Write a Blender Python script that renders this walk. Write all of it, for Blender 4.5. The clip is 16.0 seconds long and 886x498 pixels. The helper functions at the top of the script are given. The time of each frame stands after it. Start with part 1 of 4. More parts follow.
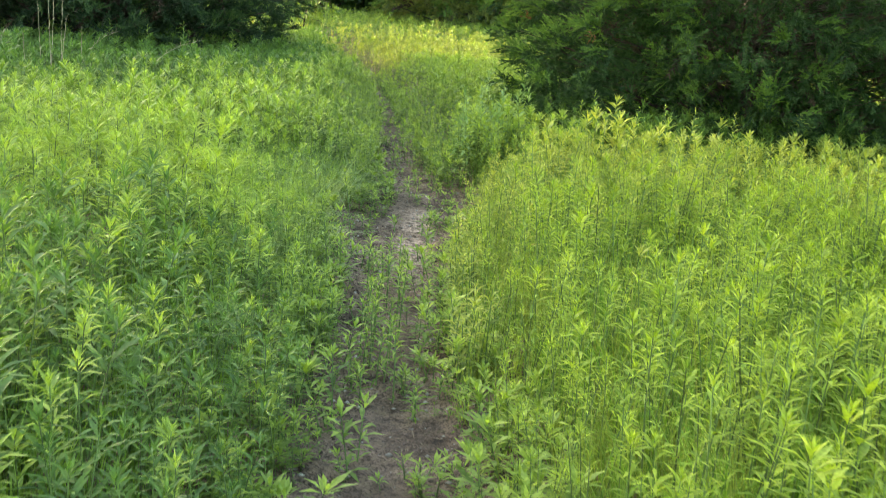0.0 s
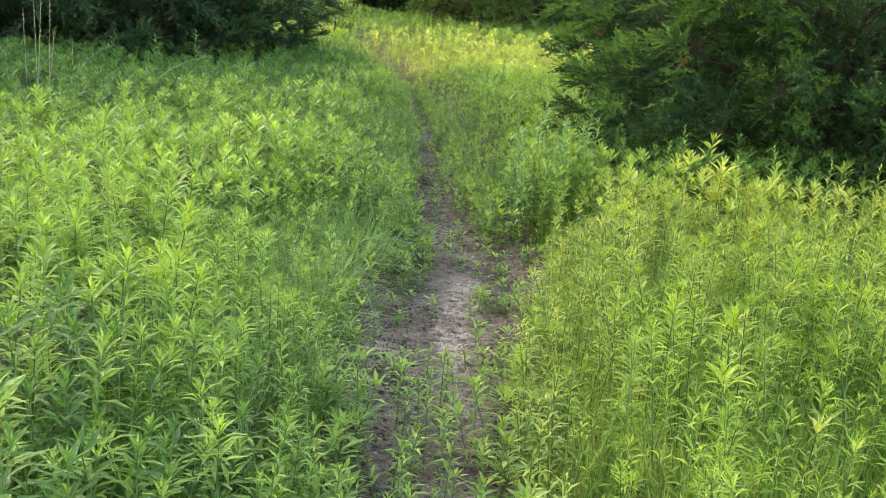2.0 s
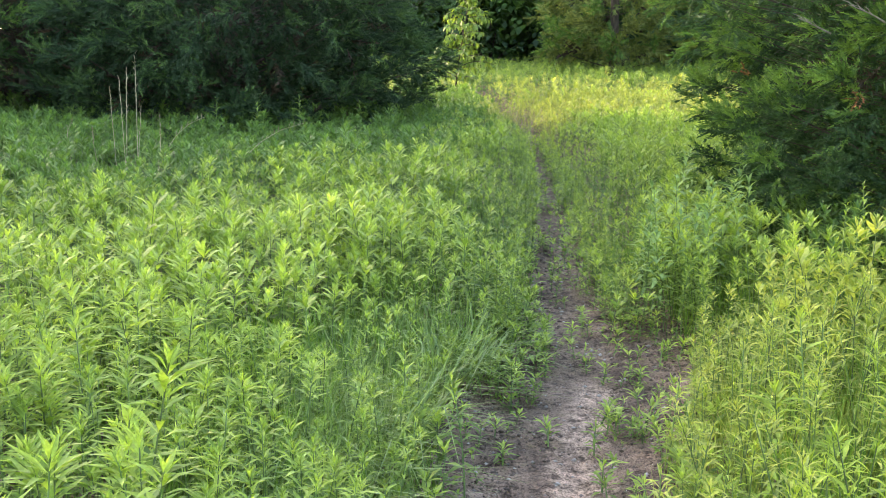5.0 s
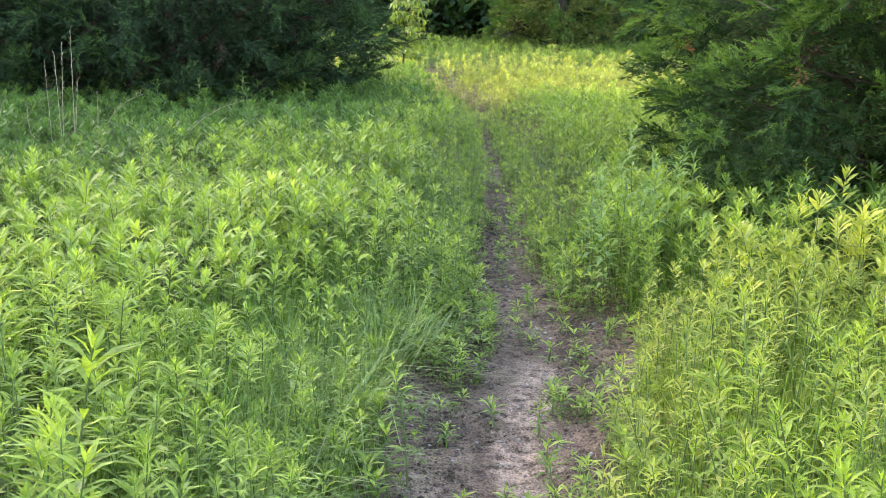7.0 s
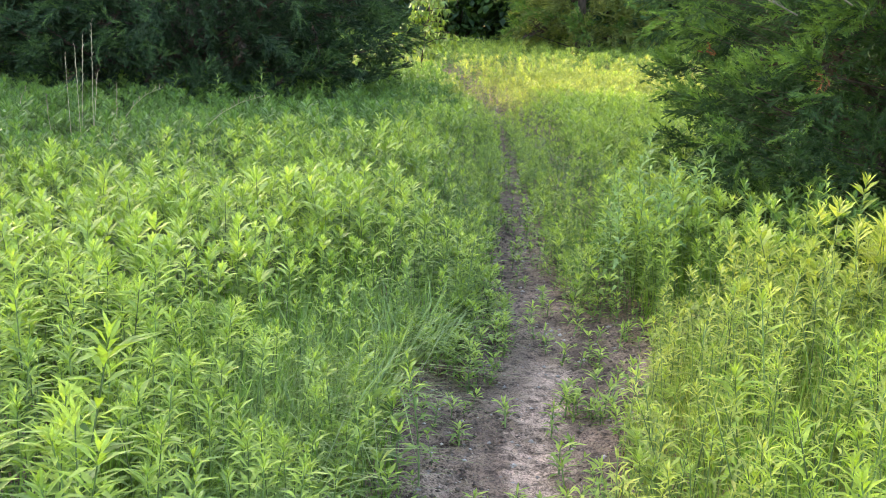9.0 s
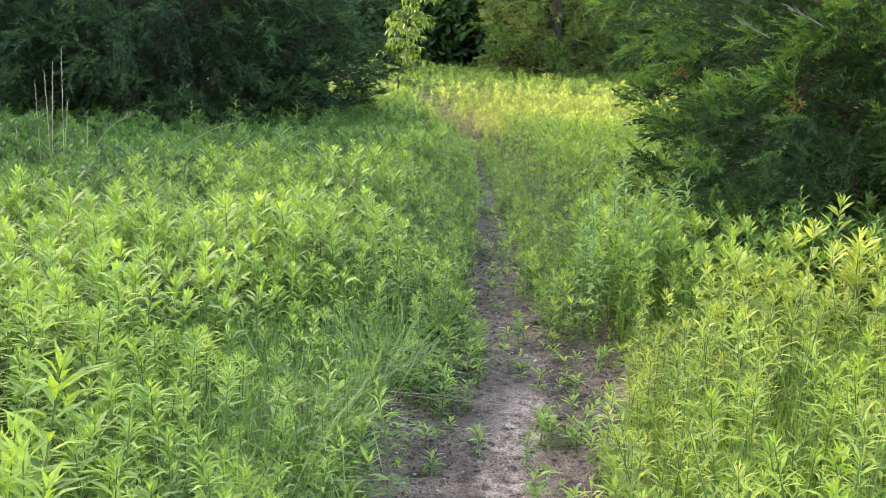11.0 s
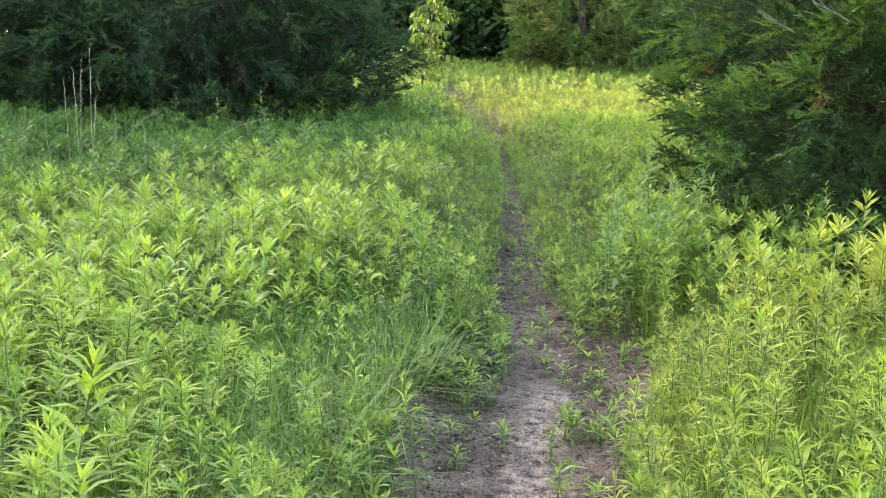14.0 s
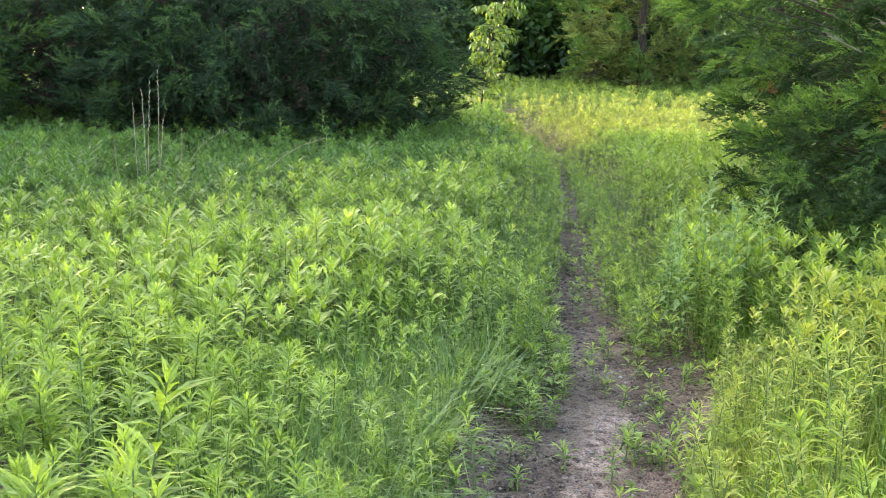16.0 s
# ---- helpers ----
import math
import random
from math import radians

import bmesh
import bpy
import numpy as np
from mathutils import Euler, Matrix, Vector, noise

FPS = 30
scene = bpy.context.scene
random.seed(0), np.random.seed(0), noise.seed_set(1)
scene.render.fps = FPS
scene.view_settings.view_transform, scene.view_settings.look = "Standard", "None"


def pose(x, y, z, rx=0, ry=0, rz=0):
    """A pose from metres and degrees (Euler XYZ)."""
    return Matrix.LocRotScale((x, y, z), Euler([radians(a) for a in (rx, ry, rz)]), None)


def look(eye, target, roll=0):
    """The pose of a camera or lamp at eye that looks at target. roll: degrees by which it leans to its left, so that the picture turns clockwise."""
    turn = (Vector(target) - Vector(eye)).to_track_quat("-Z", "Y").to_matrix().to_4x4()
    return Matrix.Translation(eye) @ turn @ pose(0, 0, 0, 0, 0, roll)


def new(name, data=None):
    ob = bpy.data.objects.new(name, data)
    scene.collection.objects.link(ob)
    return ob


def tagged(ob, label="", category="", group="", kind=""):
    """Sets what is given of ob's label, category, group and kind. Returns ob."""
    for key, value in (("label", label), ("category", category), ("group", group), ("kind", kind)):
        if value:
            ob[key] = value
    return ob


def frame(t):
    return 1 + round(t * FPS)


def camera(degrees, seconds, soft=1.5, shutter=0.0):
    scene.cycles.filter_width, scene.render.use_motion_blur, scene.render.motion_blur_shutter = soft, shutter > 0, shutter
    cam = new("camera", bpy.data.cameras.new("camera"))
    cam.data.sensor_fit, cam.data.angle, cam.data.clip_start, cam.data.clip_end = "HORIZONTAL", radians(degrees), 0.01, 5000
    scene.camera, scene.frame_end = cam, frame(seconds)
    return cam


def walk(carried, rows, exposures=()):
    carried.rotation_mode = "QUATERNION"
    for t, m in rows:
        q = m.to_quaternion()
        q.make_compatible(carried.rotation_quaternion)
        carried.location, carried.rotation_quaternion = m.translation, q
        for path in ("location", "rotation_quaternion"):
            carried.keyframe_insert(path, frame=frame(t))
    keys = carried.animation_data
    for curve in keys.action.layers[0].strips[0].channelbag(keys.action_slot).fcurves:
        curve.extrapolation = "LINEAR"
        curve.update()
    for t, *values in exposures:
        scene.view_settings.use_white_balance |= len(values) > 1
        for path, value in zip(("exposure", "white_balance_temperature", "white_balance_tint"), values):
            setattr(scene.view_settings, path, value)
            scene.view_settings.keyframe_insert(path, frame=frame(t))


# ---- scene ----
cam = camera(46.0, 16.0, 0.9, 0.15)
PATH = [
    (0, (0.233, -2.57, 1.306), (0.301, -0.623, 0.856), 5.1),
    (0.5, (0.21, -2.126, 1.329), (0.26, -0.156, 0.989), 3.4),
    (1, (0.185, -1.763, 1.342), (0.238, 0.209, 1.013), 2.7),
    (1.5, (0.169, -1.447, 1.415), (0.092, 0.518, 1.052), 3.4),
    (2, (0.16, -1.11, 1.403), (0.162, 0.835, 0.94), 5.0),
    (2.5, (0.229, -0.788, 1.362), (0.271, 1.148, 0.866), 3.6),
    (3, (0.216, -0.51, 1.38), (0.224, 1.44, 0.932), 3.0),
    (3.5, (0.198, -0.32, 1.408), (0.059, 1.648, 1.082), 3.2),
    (3.7, (0.23, -0.274, 1.405), (0.004, 1.689, 1.097), 3.3),
    (5.8, (0.256, -0.014, 1.385), (0.013, 1.925, 0.963), 0.0),
    (6, (0.259, -0.007, 1.381), (0.064, 1.939, 0.965), 0.5),
    (6.5, (0.272, -0.001, 1.381), (0.112, 1.945, 0.949), 1.1),
    (7, (0.269, -0.003, 1.383), (0.094, 1.944, 0.959), 1.4),
    (7.5, (0.258, -0.002, 1.38), (0.067, 1.948, 0.976), 1.5),
    (8, (0.254, -0.001, 1.378), (0.056, 1.946, 0.964), 1.5),
    (8.5, (0.255, 0.0, 1.376), (0.052, 1.944, 0.953), 1.6),
    (9, (0.259, 0.005, 1.372), (0.058, 1.949, 0.949), 2.5),
    (9.2, (0.264, 0.004, 1.37), (0.081, 1.953, 0.956), 2.6),
    (11.3, (0.282, 0.072, 1.354), (0.117, 2.03, 0.983), 2.2),
    (11.5, (0.283, 0.066, 1.362), (0.116, 2.023, 0.984), 2.1),
    (12, (0.289, 0.061, 1.367), (0.116, 2.018, 0.99), 1.7),
    (12.5, (0.286, 0.057, 1.365), (0.1, 2.014, 0.994), 1.4),
    (13, (0.283, 0.051, 1.364), (0.092, 2.006, 0.986), 2.1),
    (13.5, (0.279, 0.041, 1.365), (0.08, 1.995, 0.985), 2.1),
    (14, (0.283, 0.041, 1.365), (0.072, 1.993, 0.982), 1.9),
    (14.5, (0.282, 0.045, 1.368), (0.07, 1.995, 0.981), 1.9),
    (15, (0.28, 0.045, 1.364), (0.059, 1.997, 0.993), 2.2),
    (15.5, (0.273, 0.042, 1.368), (0.037, 1.994, 1.002), 2.1),
    (16, (0.272, 0.013, 1.383), (-0.05, 1.954, 1.029), 1.6),
]
walk(cam, [(t, look(e, g, r)) for t, e, g, r in PATH],
     [(0, 3.08, 8500, 4), (1, 3.12, 8200, 6), (2.2, 3.12, 7850, 10), (3.5, 3.14, 7650, 14), (6, 3.27, 7450, 18), (16, 3.27, 7450, 18)])

# ---- world, sun ----
SUN_AZ, SUN_EL = radians(-52), radians(15)      # from ahead, to the left; low
SUN_DIR = Vector((math.sin(SUN_AZ) * math.cos(SUN_EL), math.cos(SUN_AZ) * math.cos(SUN_EL), math.sin(SUN_EL)))
world = bpy.data.worlds.new("sky_world")
scene.world = world
world.use_nodes = True
wn = world.node_tree
sky = wn.nodes.new("ShaderNodeTexSky")
sky.sky_type, sky.sun_disc = "NISHITA", False
sky.sun_elevation, sky.sun_rotation = SUN_EL, SUN_AZ
sky.dust_density, sky.air_density = 2.0, 1.0
wn.links.new(sky.outputs[0], wn.nodes["Background"].inputs[0])
wn.nodes["Background"].inputs[1].default_value = 0.15
sun = new("sun", bpy.data.lights.new("sun", "SUN"))
sun.data.energy, sun.data.angle, sun.data.color = 1.8, radians(1.0), (1.0, 0.88, 0.66)
sun.matrix_world = look(SUN_DIR * 60, (0, 0, 0))

rng = np.random.default_rng(7)


# ---- materials ----
def mat_base(name):
    m = bpy.data.materials.new(name)
    m.use_nodes = True
    nt = m.node_tree
    return m, nt, nt.nodes["Principled BSDF"], nt.nodes["Material Output"]


def add(nt, kind, **values):
    n = nt.nodes.new(kind)
    for key, value in values.items():
        n.inputs[key].default_value = value
    return n


def ramp(nt, src, stops):
    n = nt.nodes.new("ShaderNodeValToRGB")
    els = n.color_ramp.elements
    while len(els) < len(stops):
        els.new(0.5)
    for e, (p, c) in zip(els, stops):
        e.position, e.color = p, (*c, 1)
    nt.links.new(src, n.inputs[0])
    return n


def mix(nt, fac, a, b, mode="MIX"):
    n = nt.nodes.new("ShaderNodeMix")
    n.data_type, n.blend_type = "RGBA", mode
    for sock, v in ((n.inputs[0], fac), (n.inputs[6], a), (n.inputs[7], b)):
        if isinstance(v, bpy.types.NodeSocket):
            nt.links.new(v, sock)
        else:
            sock.default_value = v if isinstance(v, float) else (*v, 1)
    return n.outputs[2]


def leaf_mat(name, dark, mid, light, through_amount=0.45, rough=0.5, patch=3.0, accent=None):
    """Foliage: leaf-to-leaf and patch-to-patch variation, light passing through the blade."""
    m, nt, bsdf, out = mat_base(name)
    geo = nt.nodes.new("ShaderNodeNewGeometry")
    pos = geo.outputs["Position"]
    n1 = add(nt, "ShaderNodeTexNoise", Scale=patch, Detail=3.0)
    n2 = add(nt, "ShaderNodeTexNoise", Scale=90.0, Detail=2.0)
    nt.links.new(pos, n1.inputs["Vector"])
    nt.links.new(pos, n2.inputs["Vector"])
    leafc = ramp(nt, geo.outputs["Random Per Island"], [(0.0, dark), (0.5, mid), (1.0, light)] if accent is None
                 else [(0.0, dark), (0.45, mid), (0.93, light), (0.97, accent)])
    patchc = ramp(nt, n1.outputs[0], [(0.32, dark), (0.52, mid), (0.70, light)])
    c = mix(nt, 0.5, leafc.outputs[0], patchc.outputs[0])
    grain = ramp(nt, n2.outputs[0], [(0.3, (0.78, 0.78, 0.78)), (0.7, (1.15, 1.15, 1.1))])
    c = mix(nt, 1.0, c, grain.outputs[0], "MULTIPLY")
    n3 = add(nt, "ShaderNodeTexNoise", Scale=patch * 4.0, Detail=1.0)
    nt.links.new(pos, n3.inputs["Vector"])
    plant = ramp(nt, n3.outputs[0], [(0.36, (0.72, 0.78, 0.80)), (0.5, (1.0, 1.0, 1.0)), (0.64, (1.26, 1.20, 1.05))])
    c = mix(nt, 1.0, c, plant.outputs[0], "MULTIPLY")
    nt.links.new(c, bsdf.inputs["Base Color"])
    bsdf.inputs["Roughness"].default_value = rough
    bsdf.inputs["Specular IOR Level"].default_value = 0.35
    tr = nt.nodes.new("ShaderNodeBsdfTranslucent")
    warm = mix(nt, 1.0, c, (1.1, 1.15, 0.5), "MULTIPLY")
    nt.links.new(warm, tr.inputs[0])
    sh = nt.nodes.new("ShaderNodeMixShader")
    sh.inputs[0].default_value = through_amount
    nt.links.new(bsdf.outputs[0], sh.inputs[1])
    nt.links.new(tr.outputs[0], sh.inputs[2])
    nt.links.new(sh.outputs[0], out.inputs[0])
    return m


def bark_mat(name, dark, light):
    m, nt, bsdf, out = mat_base(name)
    tc = nt.nodes.new("ShaderNodeTexCoord")
    mp = nt.nodes.new("ShaderNodeMapping")
    mp.inputs["Scale"].default_value = (30, 30, 4)
    nt.links.new(tc.outputs["Object"], mp.inputs[0])
    n1 = add(nt, "ShaderNodeTexNoise", Scale=1.0, Detail=5.0)
    nt.links.new(mp.outputs[0], n1.inputs["Vector"])
    r = ramp(nt, n1.outputs[0], [(0.35, dark), (0.65, light)])
    nt.links.new(r.outputs[0], bsdf.inputs["Base Color"])
    bsdf.inputs["Roughness"].default_value = 0.9
    b = add(nt, "ShaderNodeBump", Strength=0.6, Distance=0.01)
    nt.links.new(n1.outputs[0], b.inputs["Height"])
    nt.links.new(b.outputs[0], bsdf.inputs["Normal"])
    return m


def soil_mat():
    """Bare soil: dark and crumbly, with pale grey-pink worn tracks where feet have pressed it, damp spots and algae."""
    m, nt, bsdf, out = mat_base("soil")
    geo = nt.nodes.new("ShaderNodeNewGeometry")
    pos = geo.outputs["Position"]
    big = add(nt, "ShaderNodeTexNoise", Scale=3.4, Detail=5.0, Roughness=0.6)
    mid = add(nt, "ShaderNodeTexNoise", Scale=19.0, Detail=6.0, Roughness=0.7)
    fine = add(nt, "ShaderNodeTexNoise", Scale=120.0, Detail=4.0, Roughness=0.75)
    clod = add(nt, "ShaderNodeTexVoronoi", Scale=55.0)
    for n in (big, mid, fine, clod):
        nt.links.new(pos, n.inputs["Vector"])
    xyz = nt.nodes.new("ShaderNodeSeparateXYZ")
    nt.links.new(pos, xyz.inputs[0])

    def calc(op, a, b, clamp=False):
        n = nt.nodes.new("ShaderNodeMath")
        n.operation, n.use_clamp = op, clamp
        for sock, v in zip(n.inputs, (a, b)):
            if isinstance(v, bpy.types.NodeSocket):
                nt.links.new(v, sock)
            else:
                sock.default_value = v
        return n.outputs[0]

    def track(centre, half, far):
        """Worn strip along y about x = centre, out to y = far, with a ragged edge."""
        off = calc("ABSOLUTE", calc("SUBTRACT", xyz.outputs[0], centre), 0.0)
        ragged = calc("ADD", off, calc("MULTIPLY", calc("SUBTRACT", big.outputs[0], 0.5), 0.55))
        across = calc("MULTIPLY", calc("SUBTRACT", half, ragged), 14.0, True)
        along = calc("MULTIPLY", calc("SUBTRACT", far, xyz.outputs[1]), 5.0, True)
        along = calc("MULTIPLY", along, calc("MULTIPLY", calc("SUBTRACT", xyz.outputs[1], 1.9), 1.0, True))
        return calc("MULTIPLY", across, along)
    worn = calc("MAXIMUM", track(0.27, 0.108, 4.3), calc("MULTIPLY", track(-0.04, 0.085, 3.2), 0.6))
    worn = calc("MULTIPLY", worn, calc("MULTIPLY", calc("SUBTRACT", mid.outputs[0], 0.25), 3.0, True))
    c1 = ramp(nt, big.outputs[0], [(0.36, (0.135, 0.094, 0.072)), (0.50, (0.25, 0.176, 0.136)), (0.66, (0.37, 0.27, 0.212))])
    c = mix(nt, worn, c1.outputs[0], (0.60, 0.445, 0.36))
    c2 = ramp(nt, mid.outputs[0], [(0.36, (0.34, 0.31, 0.29)), (0.48, (0.92, 0.91, 0.90)), (0.68, (1.30, 1.27, 1.24))])
    c = mix(nt, 1.0, c, c2.outputs[0], "MULTIPLY")
    c3 = ramp(nt, fine.outputs[0], [(0.40, (0.36, 0.34, 0.32)), (0.54, (1.12, 1.1, 1.08))])
    c = mix(nt, 1.0, c, c3.outputs[0], "MULTIPLY")
    moss = ramp(nt, mid.outputs[0], [(0.56, (0, 0, 0)), (0.74, (0.55, 0.55, 0.55))])
    c = mix(nt, moss.outputs[0], c, mix(nt, worn, (0.085, 0.105, 0.035), (0.40, 0.33, 0.27)))
    nt.links.new(c, bsdf.inputs["Base Color"])
    bsdf.inputs["Roughness"].default_value = 0.92
    h = mix(nt, 0.4, mid.outputs[0], fine.outputs[0])
    h = mix(nt, 0.25, h, clod.outputs[0])
    b = add(nt, "ShaderNodeBump", Strength=1.0, Distance=0.035)
    nt.links.new(h, b.inputs["Height"])
    nt.links.new(b.outputs[0], bsdf.inputs["Normal"])
    return m


def plain_mat(name, a, b, scale, rough=0.85):
    m, nt, bsdf, out = mat_base(name)
    geo = nt.nodes.new("ShaderNodeNewGeometry")
    n1 = add(nt, "ShaderNodeTexNoise", Scale=scale, Detail=4.0)
    nt.links.new(geo.outputs["Position"], n1.inputs["Vector"])
    r1 = ramp(nt, n1.outputs[0], [(0.3, a), (0.7, b)])
    r2 = ramp(nt, geo.outputs["Random Per Island"], [(0.0, (0.58, 0.54, 0.54)), (0.35, (0.8, 0.8, 0.8)), (1.0, (1.25, 1.25, 1.25))])
    nt.links.new(mix(nt, 1.0, r1.outputs[0], r2.outputs[0], "MULTIPLY"), bsdf.inputs["Base Color"])
    bsdf.inputs["Roughness"].default_value = rough
    return m


M_SOIL = soil_mat()
M_GREEN = leaf_mat("goldenrod_leaf_green", (0.115, 0.20, 0.045), (0.20, 0.31, 0.078), (0.30, 0.42, 0.13))
M_TIP = leaf_mat("goldenrod_leaf_young", (0.24, 0.36, 0.075), (0.34, 0.47, 0.11), (0.44, 0.56, 0.17))
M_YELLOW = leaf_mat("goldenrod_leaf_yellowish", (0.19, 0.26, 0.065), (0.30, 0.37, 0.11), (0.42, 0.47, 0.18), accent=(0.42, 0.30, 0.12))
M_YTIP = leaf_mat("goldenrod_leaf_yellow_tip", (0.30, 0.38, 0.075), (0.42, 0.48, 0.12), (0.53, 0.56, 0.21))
# Darker leaf greens; in front of the cedars they put shade into the colour.
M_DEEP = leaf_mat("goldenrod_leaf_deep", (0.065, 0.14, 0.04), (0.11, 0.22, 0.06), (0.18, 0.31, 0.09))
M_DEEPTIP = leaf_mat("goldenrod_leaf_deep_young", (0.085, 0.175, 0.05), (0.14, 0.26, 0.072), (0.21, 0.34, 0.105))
M_LIME = leaf_mat("goldenrod_leaf_lime", (0.15, 0.26, 0.04), (0.25, 0.38, 0.065), (0.36, 0.49, 0.10))
M_LTIP = leaf_mat("goldenrod_leaf_lime_tip", (0.25, 0.37, 0.055), (0.35, 0.47, 0.08), (0.45, 0.55, 0.12))
M_SHADED = leaf_mat("goldenrod_leaf_shaded", (0.045, 0.11, 0.028), (0.078, 0.17, 0.042), (0.13, 0.25, 0.065))
M_BLUE = leaf_mat("weed_leaf_bluish", (0.15, 0.27, 0.11), (0.24, 0.38, 0.16), (0.34, 0.48, 0.23))
M_GRASS = leaf_mat("grass_blade", (0.11, 0.23, 0.045), (0.20, 0.36, 0.075), (0.32, 0.47, 0.14), rough=0.4)
M_PALE = leaf_mat("pale_grass_blade", (0.20, 0.28, 0.07), (0.32, 0.40, 0.12), (0.46, 0.52, 0.22), rough=0.4)
M_SOFT = leaf_mat("soft_grass_blade", (0.18, 0.28, 0.10), (0.28, 0.40, 0.16), (0.40, 0.52, 0.25), rough=0.4)
M_STRAW = plain_mat("dry_straw", (0.34, 0.28, 0.18), (0.52, 0.45, 0.31), 20.0)
M_LITTER = plain_mat("leaf_litter", (0.10, 0.072, 0.05), (0.30, 0.235, 0.16), 30.0)
M_CLOD = plain_mat("soil_clod", (0.075, 0.055, 0.043), (0.20, 0.15, 0.118), 60.0, 0.95)
M_STEM = plain_mat("plant_stem", (0.10, 0.18, 0.05), (0.19, 0.29, 0.085), 25.0, 0.6)
# On the cedars, lighter greens tone lit sprays and darker ones shaded sprays.
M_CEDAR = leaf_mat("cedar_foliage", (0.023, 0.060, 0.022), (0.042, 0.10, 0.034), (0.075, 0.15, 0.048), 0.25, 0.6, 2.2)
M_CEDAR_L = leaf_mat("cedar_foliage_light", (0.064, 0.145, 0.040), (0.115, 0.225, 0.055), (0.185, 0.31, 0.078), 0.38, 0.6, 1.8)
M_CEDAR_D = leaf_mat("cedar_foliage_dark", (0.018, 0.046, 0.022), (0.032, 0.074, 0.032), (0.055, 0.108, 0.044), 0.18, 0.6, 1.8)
M_CEDAR_M = leaf_mat("cedar_foliage_lit_tips", (0.040, 0.092, 0.036), (0.070, 0.145, 0.052), (0.11, 0.20, 0.07), 0.25, 0.6, 1.8)
M_OLIVE = leaf_mat("cedar_foliage_olive", (0.11, 0.155, 0.045), (0.18, 0.23, 0.07), (0.27, 0.31, 0.11), 0.35, 0.6, 1.5)
M_BROWN = leaf_mat("dead_cedar_twigs", (0.035, 0.025, 0.018), (0.065, 0.048, 0.035), (0.11, 0.08, 0.06), 0.08, 0.8)
M_RUST = leaf_mat("rust_dead_spray", (0.13, 0.055, 0.03), (0.19, 0.08, 0.04), (0.25, 0.12, 0.06), 0.2, 0.8)
M_BRIGHT = leaf_mat("sapling_leaf", (0.10, 0.18, 0.035), (0.165, 0.26, 0.06), (0.24, 0.33, 0.09), 0.25, 0.5)
M_WOOD = leaf_mat("woodland_leaf", (0.035, 0.085, 0.022), (0.065, 0.135, 0.035), (0.11, 0.20, 0.05), 0.35, 0.55, 0.8)
M_BARK = bark_mat("cedar_bark", (0.035, 0.026, 0.02), (0.10, 0.075, 0.06))
M_GREYWOOD = bark_mat("bare_grey_wood", (0.13, 0.11, 0.09), (0.27, 0.235, 0.20))
M_STONE = plain_mat("pebble", (0.22, 0.19, 0.17), (0.50, 0.46, 0.42), 40.0)


# ---- mesh helpers ----
def mesh_from(name, verts, tris, mats, mat_idx=None, smooth=False):
    """A mesh from arrays of vertices and triangles."""
    me = bpy.data.meshes.new(name)
    verts, tris = np.asarray(verts, np.float32), np.asarray(tris, np.int32)
    me.vertices.add(len(verts))
    me.vertices.foreach_set("co", verts.ravel())
    me.loops.add(len(tris) * 3)
    me.loops.foreach_set("vertex_index", tris.ravel())
    me.polygons.add(len(tris))
    me.polygons.foreach_set("loop_start", np.arange(0, len(tris) * 3, 3, dtype=np.int32))
    for m in mats:
        me.materials.append(m)
    if mat_idx is not None:
        me.polygons.foreach_set("material_index", np.asarray(mat_idx, np.int32))
    if smooth:
        me.polygons.foreach_set("use_smooth", np.ones(len(tris), bool))
    me.update(calc_edges=True)
    return me


class Geo:
    """Gathers pieces of vertices, triangles and material slots."""

    def __init__(self):
        self.v, self.t, self.m, self.n = [], [], [], 0

    def put(self, v, t, m=0):
        self.v.append(v)
        self.t.append(np.asarray(t) + self.n)
        self.m.append(np.full(len(t), m) if np.isscalar(m) else m)
        self.n += len(v)

    def arrays(self):
        return np.concatenate(self.v), np.concatenate(self.t), np.concatenate(self.m)

    def object(self, name, mats, parent=None, label="", smooth=False):
        v, t, m = self.arrays()
        ob = new(name, mesh_from(name, v, t, mats, m, smooth))
        if parent is not None:
            ob.parent = parent
        if label:
            ob["label"] = label
        return ob


def unit(v):
    return v / (np.linalg.norm(v, axis=-1, keepdims=True) + 1e-9)


def leaves(base, way, length, width, droop, fold=0.25):
    """Lance-shaped leaves, folded along the midrib and bent down: n of each given."""
    n = len(base)
    way = unit(way)
    side = unit(np.cross(way, np.array([0, 0, 1.0])) + 1e-4)
    up = np.cross(side, way)
    L, W = np.reshape(length, (-1, 1)) * np.ones((n, 1)), np.reshape(width, (-1, 1)) * np.ones((n, 1))
    dr = np.reshape(droop, (-1, 1)) * np.ones((n, 1))
    c = base + way * L * 0.45 + up * L * 0.02
    tip = base + way * L - np.array([0, 0, 1.0]) * dr * L
    v = np.stack([base, c + side * W / 2 + up * W * fold, c, c - side * W / 2 + up * W * fold, tip], 1).reshape(-1, 3)
    one = np.array([[0, 1, 2], [0, 2, 3], [1, 4, 2], [2, 4, 3]])
    t = (np.arange(n)[:, None, None] * 5 + one).reshape(-1, 3)
    return v, t


